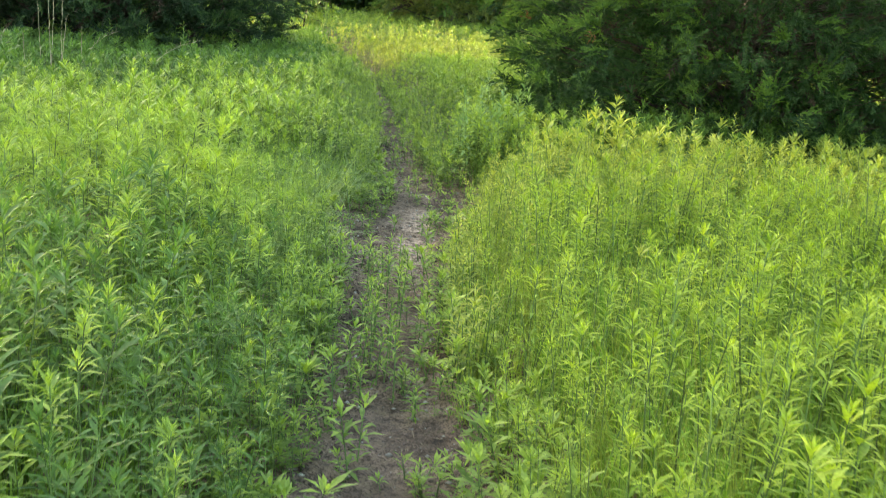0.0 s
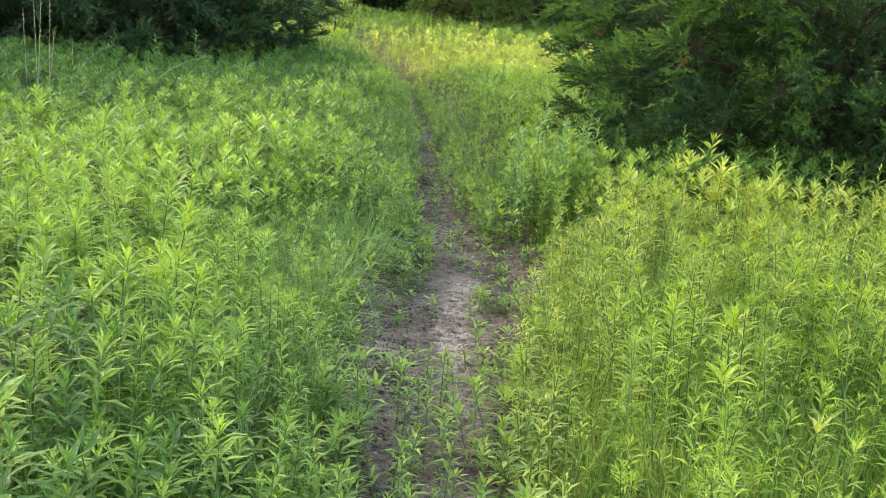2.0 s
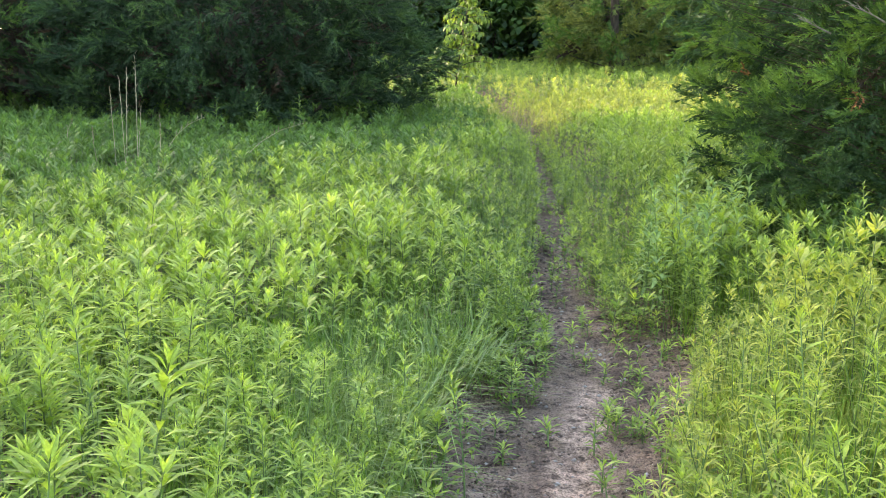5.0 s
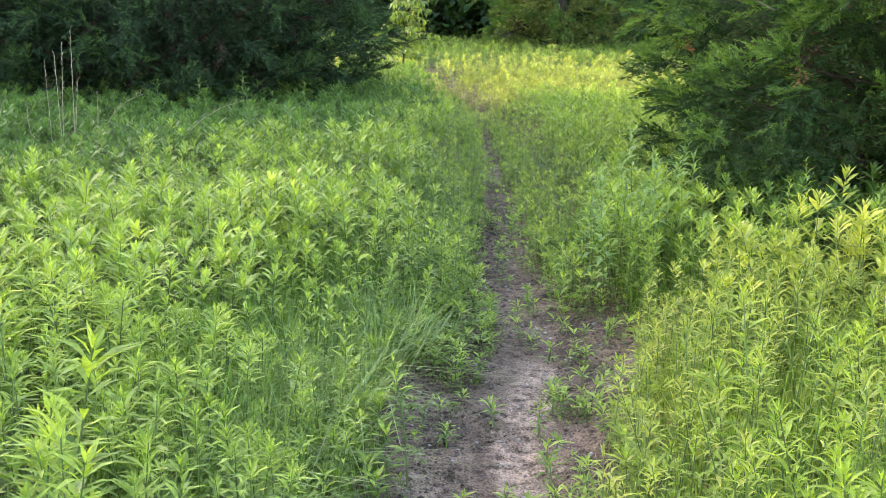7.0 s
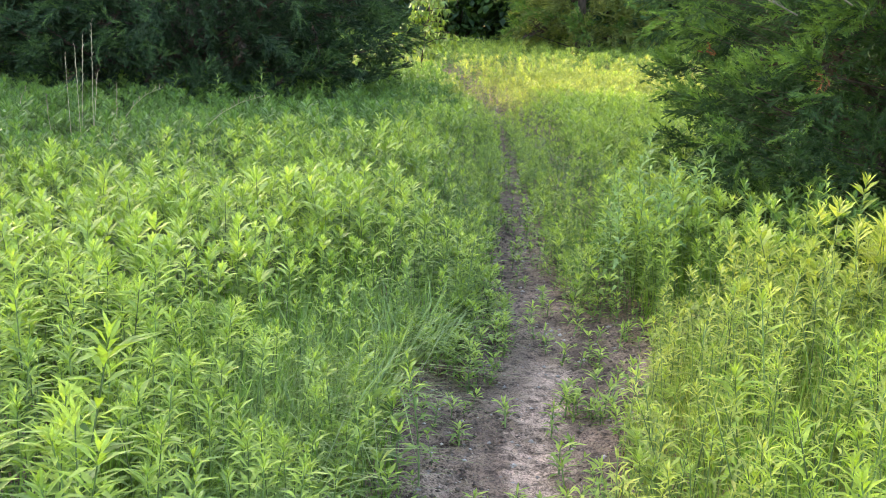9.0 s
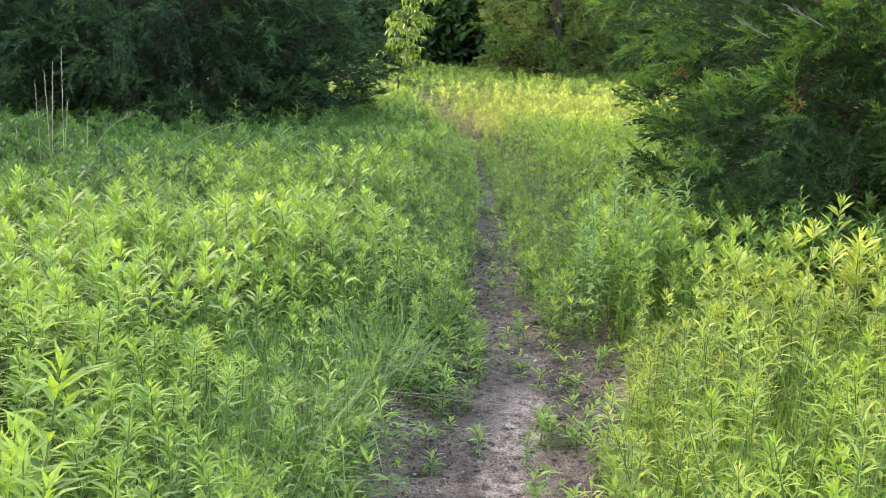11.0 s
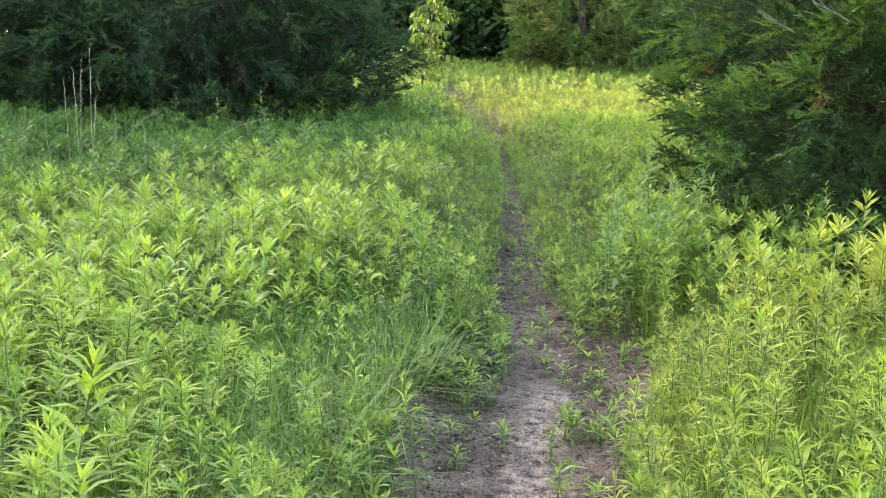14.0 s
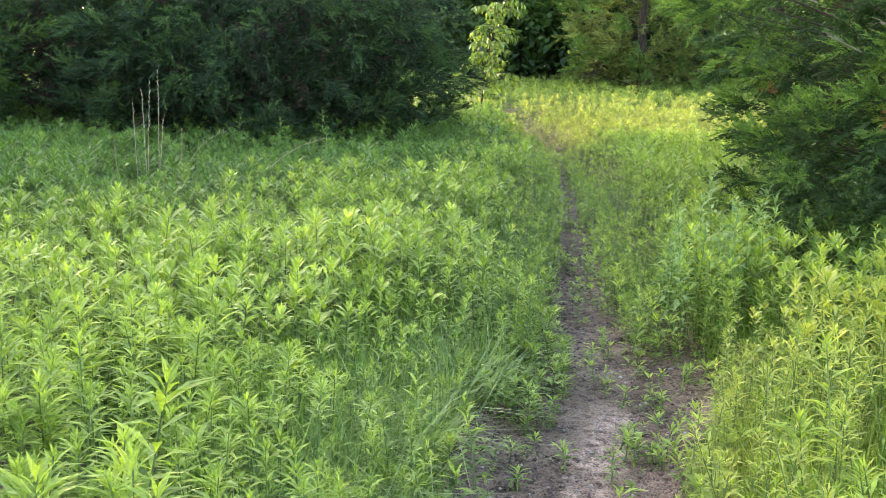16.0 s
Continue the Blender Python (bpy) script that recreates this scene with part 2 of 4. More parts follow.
def flat_leaves(base, way, length, width):
    """Broad leaves bent across the middle: two triangles each."""
    n = len(base)
    way = unit(way)
    side = unit(np.cross(way, np.array([0, 0, 1.0])) + 1e-4)
    L, W = np.reshape(length, (-1, 1)), np.reshape(width, (-1, 1))
    c = base + way * L * 0.5 + np.array([0, 0, 0.1]) * L
    v = np.stack([base, c + side * W / 2, c - side * W / 2, base + way * L], 1).reshape(-1, 3)
    return v, (np.arange(n)[:, None, None] * 4 + np.array([[0, 1, 2], [1, 3, 2]])).reshape(-1, 3)


def tube(points, radii, sides=5):
    """A tapered tube along points."""
    p, r = np.asarray(points, float), np.asarray(radii, float)
    k = len(p)
    d = unit(np.gradient(p, axis=0))
    ref = np.where(np.abs(d[:, 2:3]) > 0.9, np.array([[1.0, 0, 0]]), np.array([[0, 0, 1.0]]))
    a = unit(np.cross(d, ref))
    b = np.cross(d, a)
    ang = np.arange(sides) * 2 * np.pi / sides
    v = (p[:, None] + r[:, None, None] * (np.cos(ang)[None, :, None] * a[:, None] + np.sin(ang)[None, :, None] * b[:, None])).reshape(-1, 3)
    t = []
    for i in range(k - 1):
        for j in range(sides):
            q = (j + 1) % sides
            t += [(i * sides + j, i * sides + q, (i + 1) * sides + j), (i * sides + q, (i + 1) * sides + q, (i + 1) * sides + j)]
    return v, np.array(t)


def smooth_noise(x, y, seed=0):
    """A smooth value field of about -1 to 1."""
    s = seed * 1.7
    return (np.sin(x * 1.3 + s + 1.1 * np.sin(y * 0.9 + s)) + np.sin(y * 1.7 - s + 0.8 * np.sin(x * 1.1 - s)) + 0.5 * np.sin(3.1 * x - 2.3 * y + s)) / 2.5


# ---- the lie of the land ----
EDGE_Y = np.array([-8, -3, 0.1, 0.8, 1.4, 2.5, 3.1, 3.75, 4.05, 4.4, 4.85, 5.5, 6.5, 7.5, 9.5, 12.3, 16.0, 22.0, 32.0])
EDGE_L = np.array([0.0, 0.0, 0.0, -0.02, -0.05, -0.08, -0.12, -0.2, 0.02, 0.03, -0.02, -0.04, -0.07, -0.11, -0.20, -0.43, -1.03, -2.7, -6.5])
EDGE_R = np.array([0.4, 0.4, 0.5, 0.39, 0.36, 0.38, 0.46, 0.57, 0.65, 0.67, 0.38, 0.24, 0.18, 0.11, -0.06, -0.30, -0.88, -2.5, -6.2])


def path_gap(x, y):
    """Metres from the trodden strip; negative on it."""
    wob = (0.04 * np.sin(y * 7.3) + 0.03 * np.sin(y * 17.1 + 1)) * np.clip(1.4 - np.asarray(y) / 8, 0.3, 1)
    return np.maximum(np.interp(y, EDGE_Y, EDGE_L) + wob - x, x - np.interp(y, EDGE_Y, EDGE_R) - wob * 0.7)


def ground_z(x, y):
    z = 0.018 * np.clip(np.asarray(y, float) - 12, 0, 30)
    z = z + 0.02 * smooth_noise(x * 0.8, y * 0.8, 1) * np.clip((path_gap(x, y) + 0.1) / 0.5, 0, 1)
    z = z + 0.024 * np.clip((np.asarray(y, float) - 4.36 - 0.06 * np.sin(np.asarray(x) * 9)) / 0.06, 0, 1) * np.clip(5.6 - np.asarray(y, float), 0, 1)
    return z + 0.045 * np.clip((path_gap(x, y) + 0.12) / 0.25, 0, 1) - 0.012


def build_ground():
    xs = np.unique(np.concatenate([np.linspace(-300, -12, 14), np.linspace(-12, -1.2, 28), np.linspace(-1.2, -0.45, 18), np.linspace(-0.45, 0.85, 90), np.linspace(0.85, 1.2, 8), np.linspace(1.2, 12, 28), np.linspace(12, 300, 14)]))
    ys = np.unique(np.concatenate([np.linspace(-300, -8, 12), np.linspace(-8, -0.5, 24), np.linspace(-0.5, 2, 70), np.linspace(2, 5.6, 220), np.linspace(5.6, 8, 60), np.linspace(8, 34, 70), np.linspace(34, 400, 14)]))
    X, Y = np.meshgrid(xs, ys)
    Z = ground_z(X, Y)
    near = (np.abs(X) < 1.2) & (Y > -0.5) & (Y < 8)
    Z = Z + np.where(near, rng.normal(0, 0.0022, X.shape) + 0.006 * smooth_noise(X * 14, Y * 14, 3) + 0.007 * np.maximum(0, smooth_noise(X * 34, Y * 30, 4)) + 0.004 * smooth_noise(X * 70, Y * 63, 7), 0)
    w = len(xs)
    i = (np.arange(len(ys) - 1)[:, None] * w + np.arange(w - 1)).ravel()
    t = np.concatenate([np.stack([i, i + 1, i + w + 1], 1), np.stack([i, i + w + 1, i + w], 1)])
    ob = new("ground", mesh_from("ground", np.stack([X, Y, Z], -1).reshape(-1, 3), t, [M_SOIL], smooth=True))
    tagged(ob, "bare grey-brown trodden soil between meadow plants", "ground", kind="structure")


build_ground()


# ---- meadow plants ----
def goldenrod(r, height, n_leaves, leaf_len, tip=8, lod=0, low=0.05, wide=1.0):
    """One upright plant: stem, spiralling lance leaves, a tuft of young leaves on top. Slots: 0 stem, 1 leaf, 2 young leaf."""
    g = Geo()
    lean = r.normal(0, 0.05, 2)
    f = np.linspace(0, 1, 4 if lod == 0 else 3)
    pts = np.stack([lean[0] * height * f ** 2, lean[1] * height * f ** 2, height * f], 1)
    v, t = tube(pts, 0.0032 - 0.0018 * f if lod == 0 else 0.003 - 0.0018 * f, 3)
    g.put(v, t, 0)

    def at(h):
        h = np.asarray(h)
        return np.stack([lean[0] * height * h ** 2, lean[1] * height * h ** 2, height * h], 1)
    blades = leaves if lod == 0 else (lambda b, w, l, wd, dr: flat_leaves(b, w, l, wd * 1.35))
    tris = 4 if lod == 0 else 2
    h = np.sort(low + (0.94 - low) * r.uniform(0, 1, n_leaves) ** 0.75)
    az = np.arange(n_leaves) * 2.4 + r.normal(0, 0.25, n_leaves)
    rise = np.interp(h, [0.05, 0.5, 0.8, 1.0], [-0.05, 0.22, 0.42, 0.7]) + r.normal(0, 0.2, n_leaves)
    ln = leaf_len * np.interp(h, [0.05, 0.55, 0.95], [0.85, 1.12, 0.95]) * r.uniform(0.7, 1.3, n_leaves)
    v, t = blades(at(h), np.stack([np.cos(az), np.sin(az), rise], 1), ln, ln * wide * r.uniform(0.15, 0.21, n_leaves), r.uniform(-0.02, 0.20, n_leaves))
    g.put(v, t, np.repeat(np.where(h > 0.70, 2, 1), tris))
    az = np.arange(tip) * 2.4 + r.uniform(0, 6)
    rise = np.linspace(0.30, 2.2, tip)
    ln = leaf_len * np.linspace(1.08, 0.45, tip) * r.uniform(0.85, 1.15, tip)
    v, t = blades(at(np.linspace(0.93, 1.0, tip)), np.stack([np.cos(az), np.sin(az), rise], 1), ln, ln * 0.18 * wide, np.linspace(0.14, 0.0, tip))
    g.put(v, t, 2)
    return g.arrays()


def tuft(r, n, height, width, spread=0.35, bend=0.35):
    """A grass tuft of curved blades; slot 0."""
    g = Geo()
    az = r.uniform(0, 6.28, n)
    out = np.stack([np.cos(az), np.sin(az), np.zeros(n)], 1)
    side = np.stack([-np.sin(az), np.cos(az), np.zeros(n)], 1)
    ln = height * r.uniform(0.55, 1.1, n)[:, None]
    sp, w = r.uniform(0.1, 1, n)[:, None] * spread, width * r.uniform(0.6, 1.2, n)[:, None]
    base = out * 0.02
    up = np.array([0, 0, 1.0])
    a = base + (up * 0.5 + out * sp * 0.35) * ln
    tip = base + (up * (1 - bend * sp * 1.5) + out * (sp + bend * sp)) * ln
    v = np.stack([base - side * w / 2, base + side * w / 2, a - side * w / 2, a + side * w / 2, tip], 1).reshape(-1, 3)
    one = np.array([[0, 1, 3], [0, 3, 2], [2, 3, 4]])
    g.put(v, (np.arange(n)[:, None, None] * 5 + one).reshape(-1, 3), 0)
    return g.arrays()


def scatter(protos, xy, scale, r, tilt=0.08):
    """Copies of prototypes, joined: arrays of vertices, triangles and slots."""
    g = Geo()
    which = r.integers(0, len(protos), len(xy))
    z = ground_z(xy[:, 0], xy[:, 1]) - 0.01
    for k, (v, t, m) in enumerate(protos):
        sel = np.nonzero(which == k)[0]
        if not len(sel):
            continue
        a = r.uniform(0, 6.28, len(sel))
        ca, sa, s = np.cos(a)[:, None], np.sin(a)[:, None], scale[sel][:, None]
        x = (v[None, :, 0] * ca - v[None, :, 1] * sa) * s
        y = (v[None, :, 0] * sa + v[None, :, 1] * ca) * s
        zz = v[None, :, 2] * s
        tl = r.normal(0, tilt, (len(sel), 2))
        x, y = x + zz * tl[:, :1], y + zz * tl[:, 1:]
        out = np.stack([x + xy[sel, 0:1], y + xy[sel, 1:2], zz + z[sel][:, None]], -1).reshape(-1, 3)
        tt = (np.arange(len(sel))[:, None, None] * len(v) + t[None]).reshape(-1, 3)
        g.put(out, tt, np.tile(m, len(sel)))
    return g


def spots(r, x0, x1, y0, y1, per_m2):
    n = int((x1 - x0) * (y1 - y0) * per_m2)
    return np.stack([r.uniform(x0, x1, n), r.uniform(y0, y1, n)], 1)


def in_view(p, pad=0.35):
    """Inside the fan of ground that the walk looks over."""
    lo = np.minimum(-0.69 * p[:, 1], -0.42 * (p[:, 1] + 2.6)) - pad
    hi = 0.48 * (p[:, 1] + 2.7) + 0.2 + pad
    return (p[:, 0] > lo) & (p[:, 0] < hi)


def right_bright(p):
    """The yellowish stand beside the path on its sunny side."""
    e = np.interp(p[:, 1], EDGE_Y, EDGE_R)
    return (p[:, 0] > e) & (p[:, 1] < 4.3 + 0.12 * (p[:, 0] - 0.5) + 0.15 * np.sin(p[:, 0] * 9))


P_NEAR = [goldenrod(np.random.default_rng(20 + k), 0.5, int(31 + k % 4 * 3), 0.056 + 0.005 * (k % 4), 12) for k in range(12)]
P_NEAR_IN = [goldenrod(np.random.default_rng(40 + k), 0.5, int(20 + k % 4 * 2), 0.056 + 0.005 * (k % 4), 12, 0, 0.45) for k in range(12)]
P_MID_IN = [goldenrod(np.random.default_rng(50 + k), 0.5, 16, 0.066, 11, 1, 0.5) for k in range(10)]
P_SPARSE = [goldenrod(np.random.default_rng(55 + k), 0.5, 12, 0.080, 11, 1, 0.5) for k in range(8)]
P_BIG = [goldenrod(np.random.default_rng(120 + k), 0.5, 26, 0.066 + 0.006 * (k % 3), 11, 0, 0.12) for k in range(8)]
P_SLIM = [goldenrod(np.random.default_rng(140 + k), 0.5, 24 + k % 4, 0.044 + 0.005 * (k % 3), 10, 0, 0.3, 0.8) for k in range(12)]
P_LOW = [goldenrod(np.random.default_rng(60 + k), 0.20, 18, 0.058, 7, 1) for k in range(6)]
P_MID = [goldenrod(np.random.default_rng(80 + k), 0.5, 26, 0.058, 11, 1) for k in range(8)]
P_FAR = [goldenrod(np.random.default_rng(90 + k), 0.5, 14, 0.095, 9, 1, 0.3) for k in range(6)]
P_TINY = [goldenrod(np.random.default_rng(70 + k), 0.06, 9, 0.035, 4, 1) for k in range(6)]
P_FILL = [goldenrod(np.random.default_rng(95 + k), 0.5, 11, 0.25, 5, 1, 0.25) for k in range(5)]
P_SOFT = [tuft(np.random.default_rng(110 + k), 14, 0.46, 0.0045, 0.75, 0.6) for k in range(6)]
P_GRASS = [tuft(np.random.default_rng(100 + k), 10, 0.42, 0.005) for k in range(6)]


def stand(name, label, p, protos, heights, mats, r, tilt=0.08, category="plants"):
    if not len(p):
        return
    ob = scatter(protos, p, heights, r, tilt).object(name, mats)
    tagged(ob, label, category, kind="stuff")


SINGLE = []


def build_meadow():
    r = np.random.default_rng(5)
    # near field
    p = spots(r, -7.5, 5.5, -0.9, 9.0, 155)
    p = p[in_view(p)]
    gap = path_gap(p[:, 0], p[:, 1])
    keep = gap > np.where(p[:, 1] > 4.7, 0.06, np.where(p[:, 1] > 2.2, 0.11, 0.035))
    p, gap = p[keep], gap[keep]
    rb = right_bright(p)
    hs = 1.0 + 0.10 * smooth_noise(p[:, 0] * 1.5, p[:, 1] * 1.5, 2) + 0.10 * smooth_noise(p[:, 0] * 6, p[:, 1] * 6, 5) + r.normal(0, 0.12, len(p))
    hs *= np.clip(0.45 + gap * 1.2, 0.4, 1.0)
    straw = (np.abs(p[:, 0] + 3.1) < 0.35) & (p[:, 1] > 6.5) & (p[:, 1] < 7.5)
    hs *= np.where(straw, 0.72, 1.0)
    wav = r.normal(0, 0.5, len(p))
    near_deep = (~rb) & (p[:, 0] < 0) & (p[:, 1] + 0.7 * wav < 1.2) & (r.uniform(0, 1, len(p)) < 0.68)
    # Before both cedars: leaf colour darkened in place of the shade they cast.
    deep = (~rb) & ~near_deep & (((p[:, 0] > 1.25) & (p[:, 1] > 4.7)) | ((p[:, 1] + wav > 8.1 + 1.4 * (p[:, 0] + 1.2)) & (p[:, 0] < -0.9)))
    mid = p[:, 1] > 3.3
    inside = gap > 0.45
    slim = rb & (p[:, 1] + 0.5 * wav < 3.7 + 0.2 * (p[:, 0] - 0.6)) & (r.uniform(0, 1, len(p)) < 0.8)
    soft = (~rb) & (p[:, 1] + wav > 4.6 + 0.5 * (p[:, 0] + 2)) & (r.uniform(0, 1, len(p)) < 0.62)
    tuft_patch = (np.abs(p[:, 0] + 0.55 + 0.1 * np.sin(p[:, 1] * 3)) < 0.33) & (p[:, 1] > 2.0) & (p[:, 1] < 4.3)
    hs *= np.where(tuft_patch, 0.85, 1.0)
    lime = p[:, 1] + 1.2 * wav - 0.5 * np.clip(p[:, 0] - 1.0, -0.6, 1) < 2.6
    own = (gap < 0.17) & (p[:, 1] > 0.8) & (p[:, 1] < 4.6)
    left = ~rb & ~deep & ~near_deep
    tall = np.where(deep, np.where(p[:, 0] > 0, 1.08, np.where(p[:, 1] < 3, 0.95, 1.04)), np.where(rb, 1.04, 1.0))
    hs *= tall
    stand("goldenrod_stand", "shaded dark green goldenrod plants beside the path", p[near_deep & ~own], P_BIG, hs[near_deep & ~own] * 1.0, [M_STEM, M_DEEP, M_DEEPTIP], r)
    for zone, mats in ((slim & ~lime & ~own, [M_STEM, M_YELLOW, M_YTIP]), (slim & lime & ~own, [M_STEM, M_LIME, M_LTIP])):
        stand("goldenrod_stand", "slender yellowish green goldenrod plants beside the soil path", p[zone], P_SLIM, hs[zone], mats, r, 0.1)
    for zone, mats, lab in ((left & ~soft, [M_STEM, M_GREEN, M_TIP], "dense light green goldenrod plants beside the soil path"),
                            (rb & ~lime & ~slim, [M_STEM, M_YELLOW, M_YTIP], "yellowish green goldenrod plants beside the soil path"),
                            (left & soft, [M_STEM, M_DEEP, M_GREEN], "muted green goldenrod plants in the middle of the meadow"),
                            (rb & lime & ~slim, [M_STEM, M_LIME, M_LTIP], "bright lime green goldenrod plants beside the soil path"),
                            (deep, [M_STEM, M_SHADED, M_DEEPTIP], "tall goldenrod plants before the cedars, shade put into their leaf colour")):
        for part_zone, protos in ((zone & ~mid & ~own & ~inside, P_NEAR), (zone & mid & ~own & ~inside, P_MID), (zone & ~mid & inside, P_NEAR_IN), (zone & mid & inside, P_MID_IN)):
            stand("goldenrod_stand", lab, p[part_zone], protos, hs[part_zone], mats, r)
    for k in np.nonzero(own)[0]:
        SINGLE.append((p[k], hs[k], rb[k]))
    # low growth at the path's edges and grass between the stems
    q = spots(r, -1.2, 1.5, -0.4, 14.0, 210)
    gap = path_gap(q[:, 0], q[:, 1])
    open_path = (q[:, 1] > 2.2) & (q[:, 1] < 4.7) & (gap < 0.07) & (r.uniform(0, 1, len(q)) > 0.12)
    q = q[~open_path & (gap > -0.14) & (gap < 0.22) & ((gap > np.where(q[:, 1] > 5, 0.0, -0.02)) | (r.uniform(0, 1, len(q)) < np.where(q[:, 1] > 5, 0.14, 0.2)))]
    stand("path_edge_weeds", "low green weeds along the edge of the path", q, P_LOW, r.uniform(0.3, 1.15, len(q)), [M_STEM, M_GREEN, M_TIP], r, 0.15)
    q = spots(r, -0.2, 0.1, 3.85, 5.0, 330)
    stand("path_edge_weeds", "low leafy green weeds spreading onto the path", q, P_LOW, r.uniform(0.3, 0.9, len(q)), [M_STEM, M_GREEN, M_TIP], r, 0.25)
    q = spots(r, -0.7, 1.1, -0.4, 9.5, 150)
    gap = path_gap(q[:, 0], q[:, 1])
    clump = smooth_noise(q[:, 0] * 6, q[:, 1] * 4, 6) + 0.6 * smooth_noise(q[:, 0] * 13, q[:, 1] * 11, 8)
    q = q[(gap < 0.14) & (clump > np.where(q[:, 1] > 6, 0.3, 0.1))]
    stand("path_weeds", "small weeds and clover-like growth in the trodden soil", q, P_TINY, r.uniform(0.4, 1.6, len(q)), [M_STEM, M_GREEN, M_TIP], r, 0.2)
    q = spots(r, -5.5, 4.5, -0.9, 8.0, 150)
    q = q[in_view(q) & (path_gap(q[:, 0], q[:, 1]) > 0.08)]
    keep = (smooth_noise(q[:, 0] * 1.6, q[:, 1] * 1.6, 9) > 0.05) | (q[:, 0] > 0.7) | ((np.abs(q[:, 0] + 0.45) < 0.4) & (q[:, 1] < 3.8))
    q = q[keep]
    stand("meadow_grass", "fine green grass blades among the goldenrod", q, P_GRASS, r.uniform(0.7, 1.25, len(q)) * np.clip(0.35 + 1.2 * path_gap(q[:, 0], q[:, 1]), 0.35, 1.0), [M_GRASS], r, 0.2, "grass")
    q = spots(r, 0.45, 4.5, -0.5, 5.2, 165)
    q = q[in_view(q) & right_bright(q) & (path_gap(q[:, 0], q[:, 1]) > 0.06)]
    stand("meadow_grass", "pale green grass blades among the yellowish plants", q, P_GRASS, r.uniform(0.7, 1.15, len(q)) * np.clip(0.45 + 1.2 * path_gap(q[:, 0], q[:, 1]), 0.4, 1.0), [M_PALE], r, 0.15, "grass")
    q = spots(r, -1.0, -0.1, 1.9, 4.4, 150)
    q = q[(np.abs(q[:, 0] + 0.55 + 0.1 * np.sin(q[:, 1] * 3)) < 0.33) & (path_gap(q[:, 0], q[:, 1]) > 0.1)]
    stand("meadow_grass", "soft greyish green grass tussocks among the goldenrod", q, P_SOFT, r.uniform(0.8, 1.12, len(q)), [M_SOFT], r, 0.25, "grass")
    # the rest of the meadow, to the sides and behind
    q = spots(r, -11, 10, -9.0, 13.0, 17)
    q = q[~in_view(q) & (path_gap(q[:, 0], q[:, 1]) > 0.1)]
    stand("goldenrod_stand", "green goldenrod plants over the rest of the meadow", q, P_FILL, 1.0 + r.normal(0, 0.12, len(q)), [M_STEM, M_GREEN, M_TIP], r)
    # far field
    q = spots(r, -9, 12, 9.0, 18.0, 92)
    q = q[in_view(q) & (path_gap(q[:, 0], q[:, 1]) > np.where(q[:, 1] > 13.4, -0.2, 0.03)) & ((q[:, 1] < 13.2) | (q[:, 0] > -2.4 - 0.12 * (q[:, 1] - 12)))]
    hs = 1.0 + r.normal(0, 0.1, len(q)) + 0.12 * smooth_noise(q[:, 0], q[:, 1], 4)
    hs *= np.clip(0.45 + path_gap(q[:, 0], q[:, 1]) * 1.1, 0.45, 1.0)
    far = q[:, 1] + r.normal(0, 0.5, len(q))
    # Yellow leaves here strengthen the sun patch: its light is put into the colour.
    sun_yel = (far > 13.2) & (far < 17.9) & (q[:, 0] > -0.9 - 0.15 * (q[:, 1] - 12))
    # Under the left cedars the leaf colour itself carries the shade.
    dark = (q[:, 0] + r.normal(0, 0.3, len(q)) < -1.2) & ~sun_yel
    stand("goldenrod_stand", "goldenrod plants under the dark cedars, shade put into their leaf colour", q[dark], P_SPARSE, hs[dark] * 1.05, [M_STEM, M_SHADED, M_DEEPTIP], r)
    edge = (path_gap(q[:, 0], q[:, 1]) < 0.4) & (q[:, 1] < 10.6)
    for zone, mats, lab in ((~sun_yel & ~dark, [M_STEM, M_GREEN, M_TIP], "green goldenrod plants in the far meadow"),
                            (sun_yel, [M_STEM, M_YELLOW, M_YELLOW], "goldenrod plants in the far meadow, sunlight tinted yellow-green into the leaves")):
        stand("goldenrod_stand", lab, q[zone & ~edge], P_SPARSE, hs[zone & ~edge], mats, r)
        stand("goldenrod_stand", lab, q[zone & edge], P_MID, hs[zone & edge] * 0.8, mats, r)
    q = spots(r, -14, 18, 18.0, 33.0, 27)
    q = q[in_view(q) & (path_gap(q[:, 0], q[:, 1]) > 0.05)]
    hs = 1.05 + r.normal(0, 0.16, len(q))
    # Same sun-yellow colour out to about 21 m; farther leaves darkened to read unlit.
    sun_yel = q[:, 1] + r.normal(0, 0.8, len(q)) + 0.35 * np.abs(q[:, 0] - 1.5) < 21.0
    stand("goldenrod_stand", "goldenrod plants in the far meadow, sunlight tinted yellow-green into the leaves", q[sun_yel], P_FAR, hs[sun_yel], [M_STEM, M_YELLOW, M_YELLOW], r)
    stand("goldenrod_stand", "goldenrod plants at the meadow's end, green darkened as if out of the sun", q[~sun_yel], P_FAR, hs[~sun_yel], [M_STEM, M_DEEP, M_GREEN], r)


build_meadow()


def leaf_mesh(k):
    v, t = leaves(np.zeros((1, 3)), np.array([[1.0, 0, 0.12]]), np.array([1.0]), 0.165 + 0.02 * k, 0.12 + 0.09 * k, 0.3)
    return v, t


LEAF_DATA = {}


def leaf_data(k, m):
    if (k, m.name) not in LEAF_DATA:
        v, t = leaf_mesh(k)
        LEAF_DATA[k, m.name] = mesh_from("leaf", v, t, [m])
    return LEAF_DATA[k, m.name]


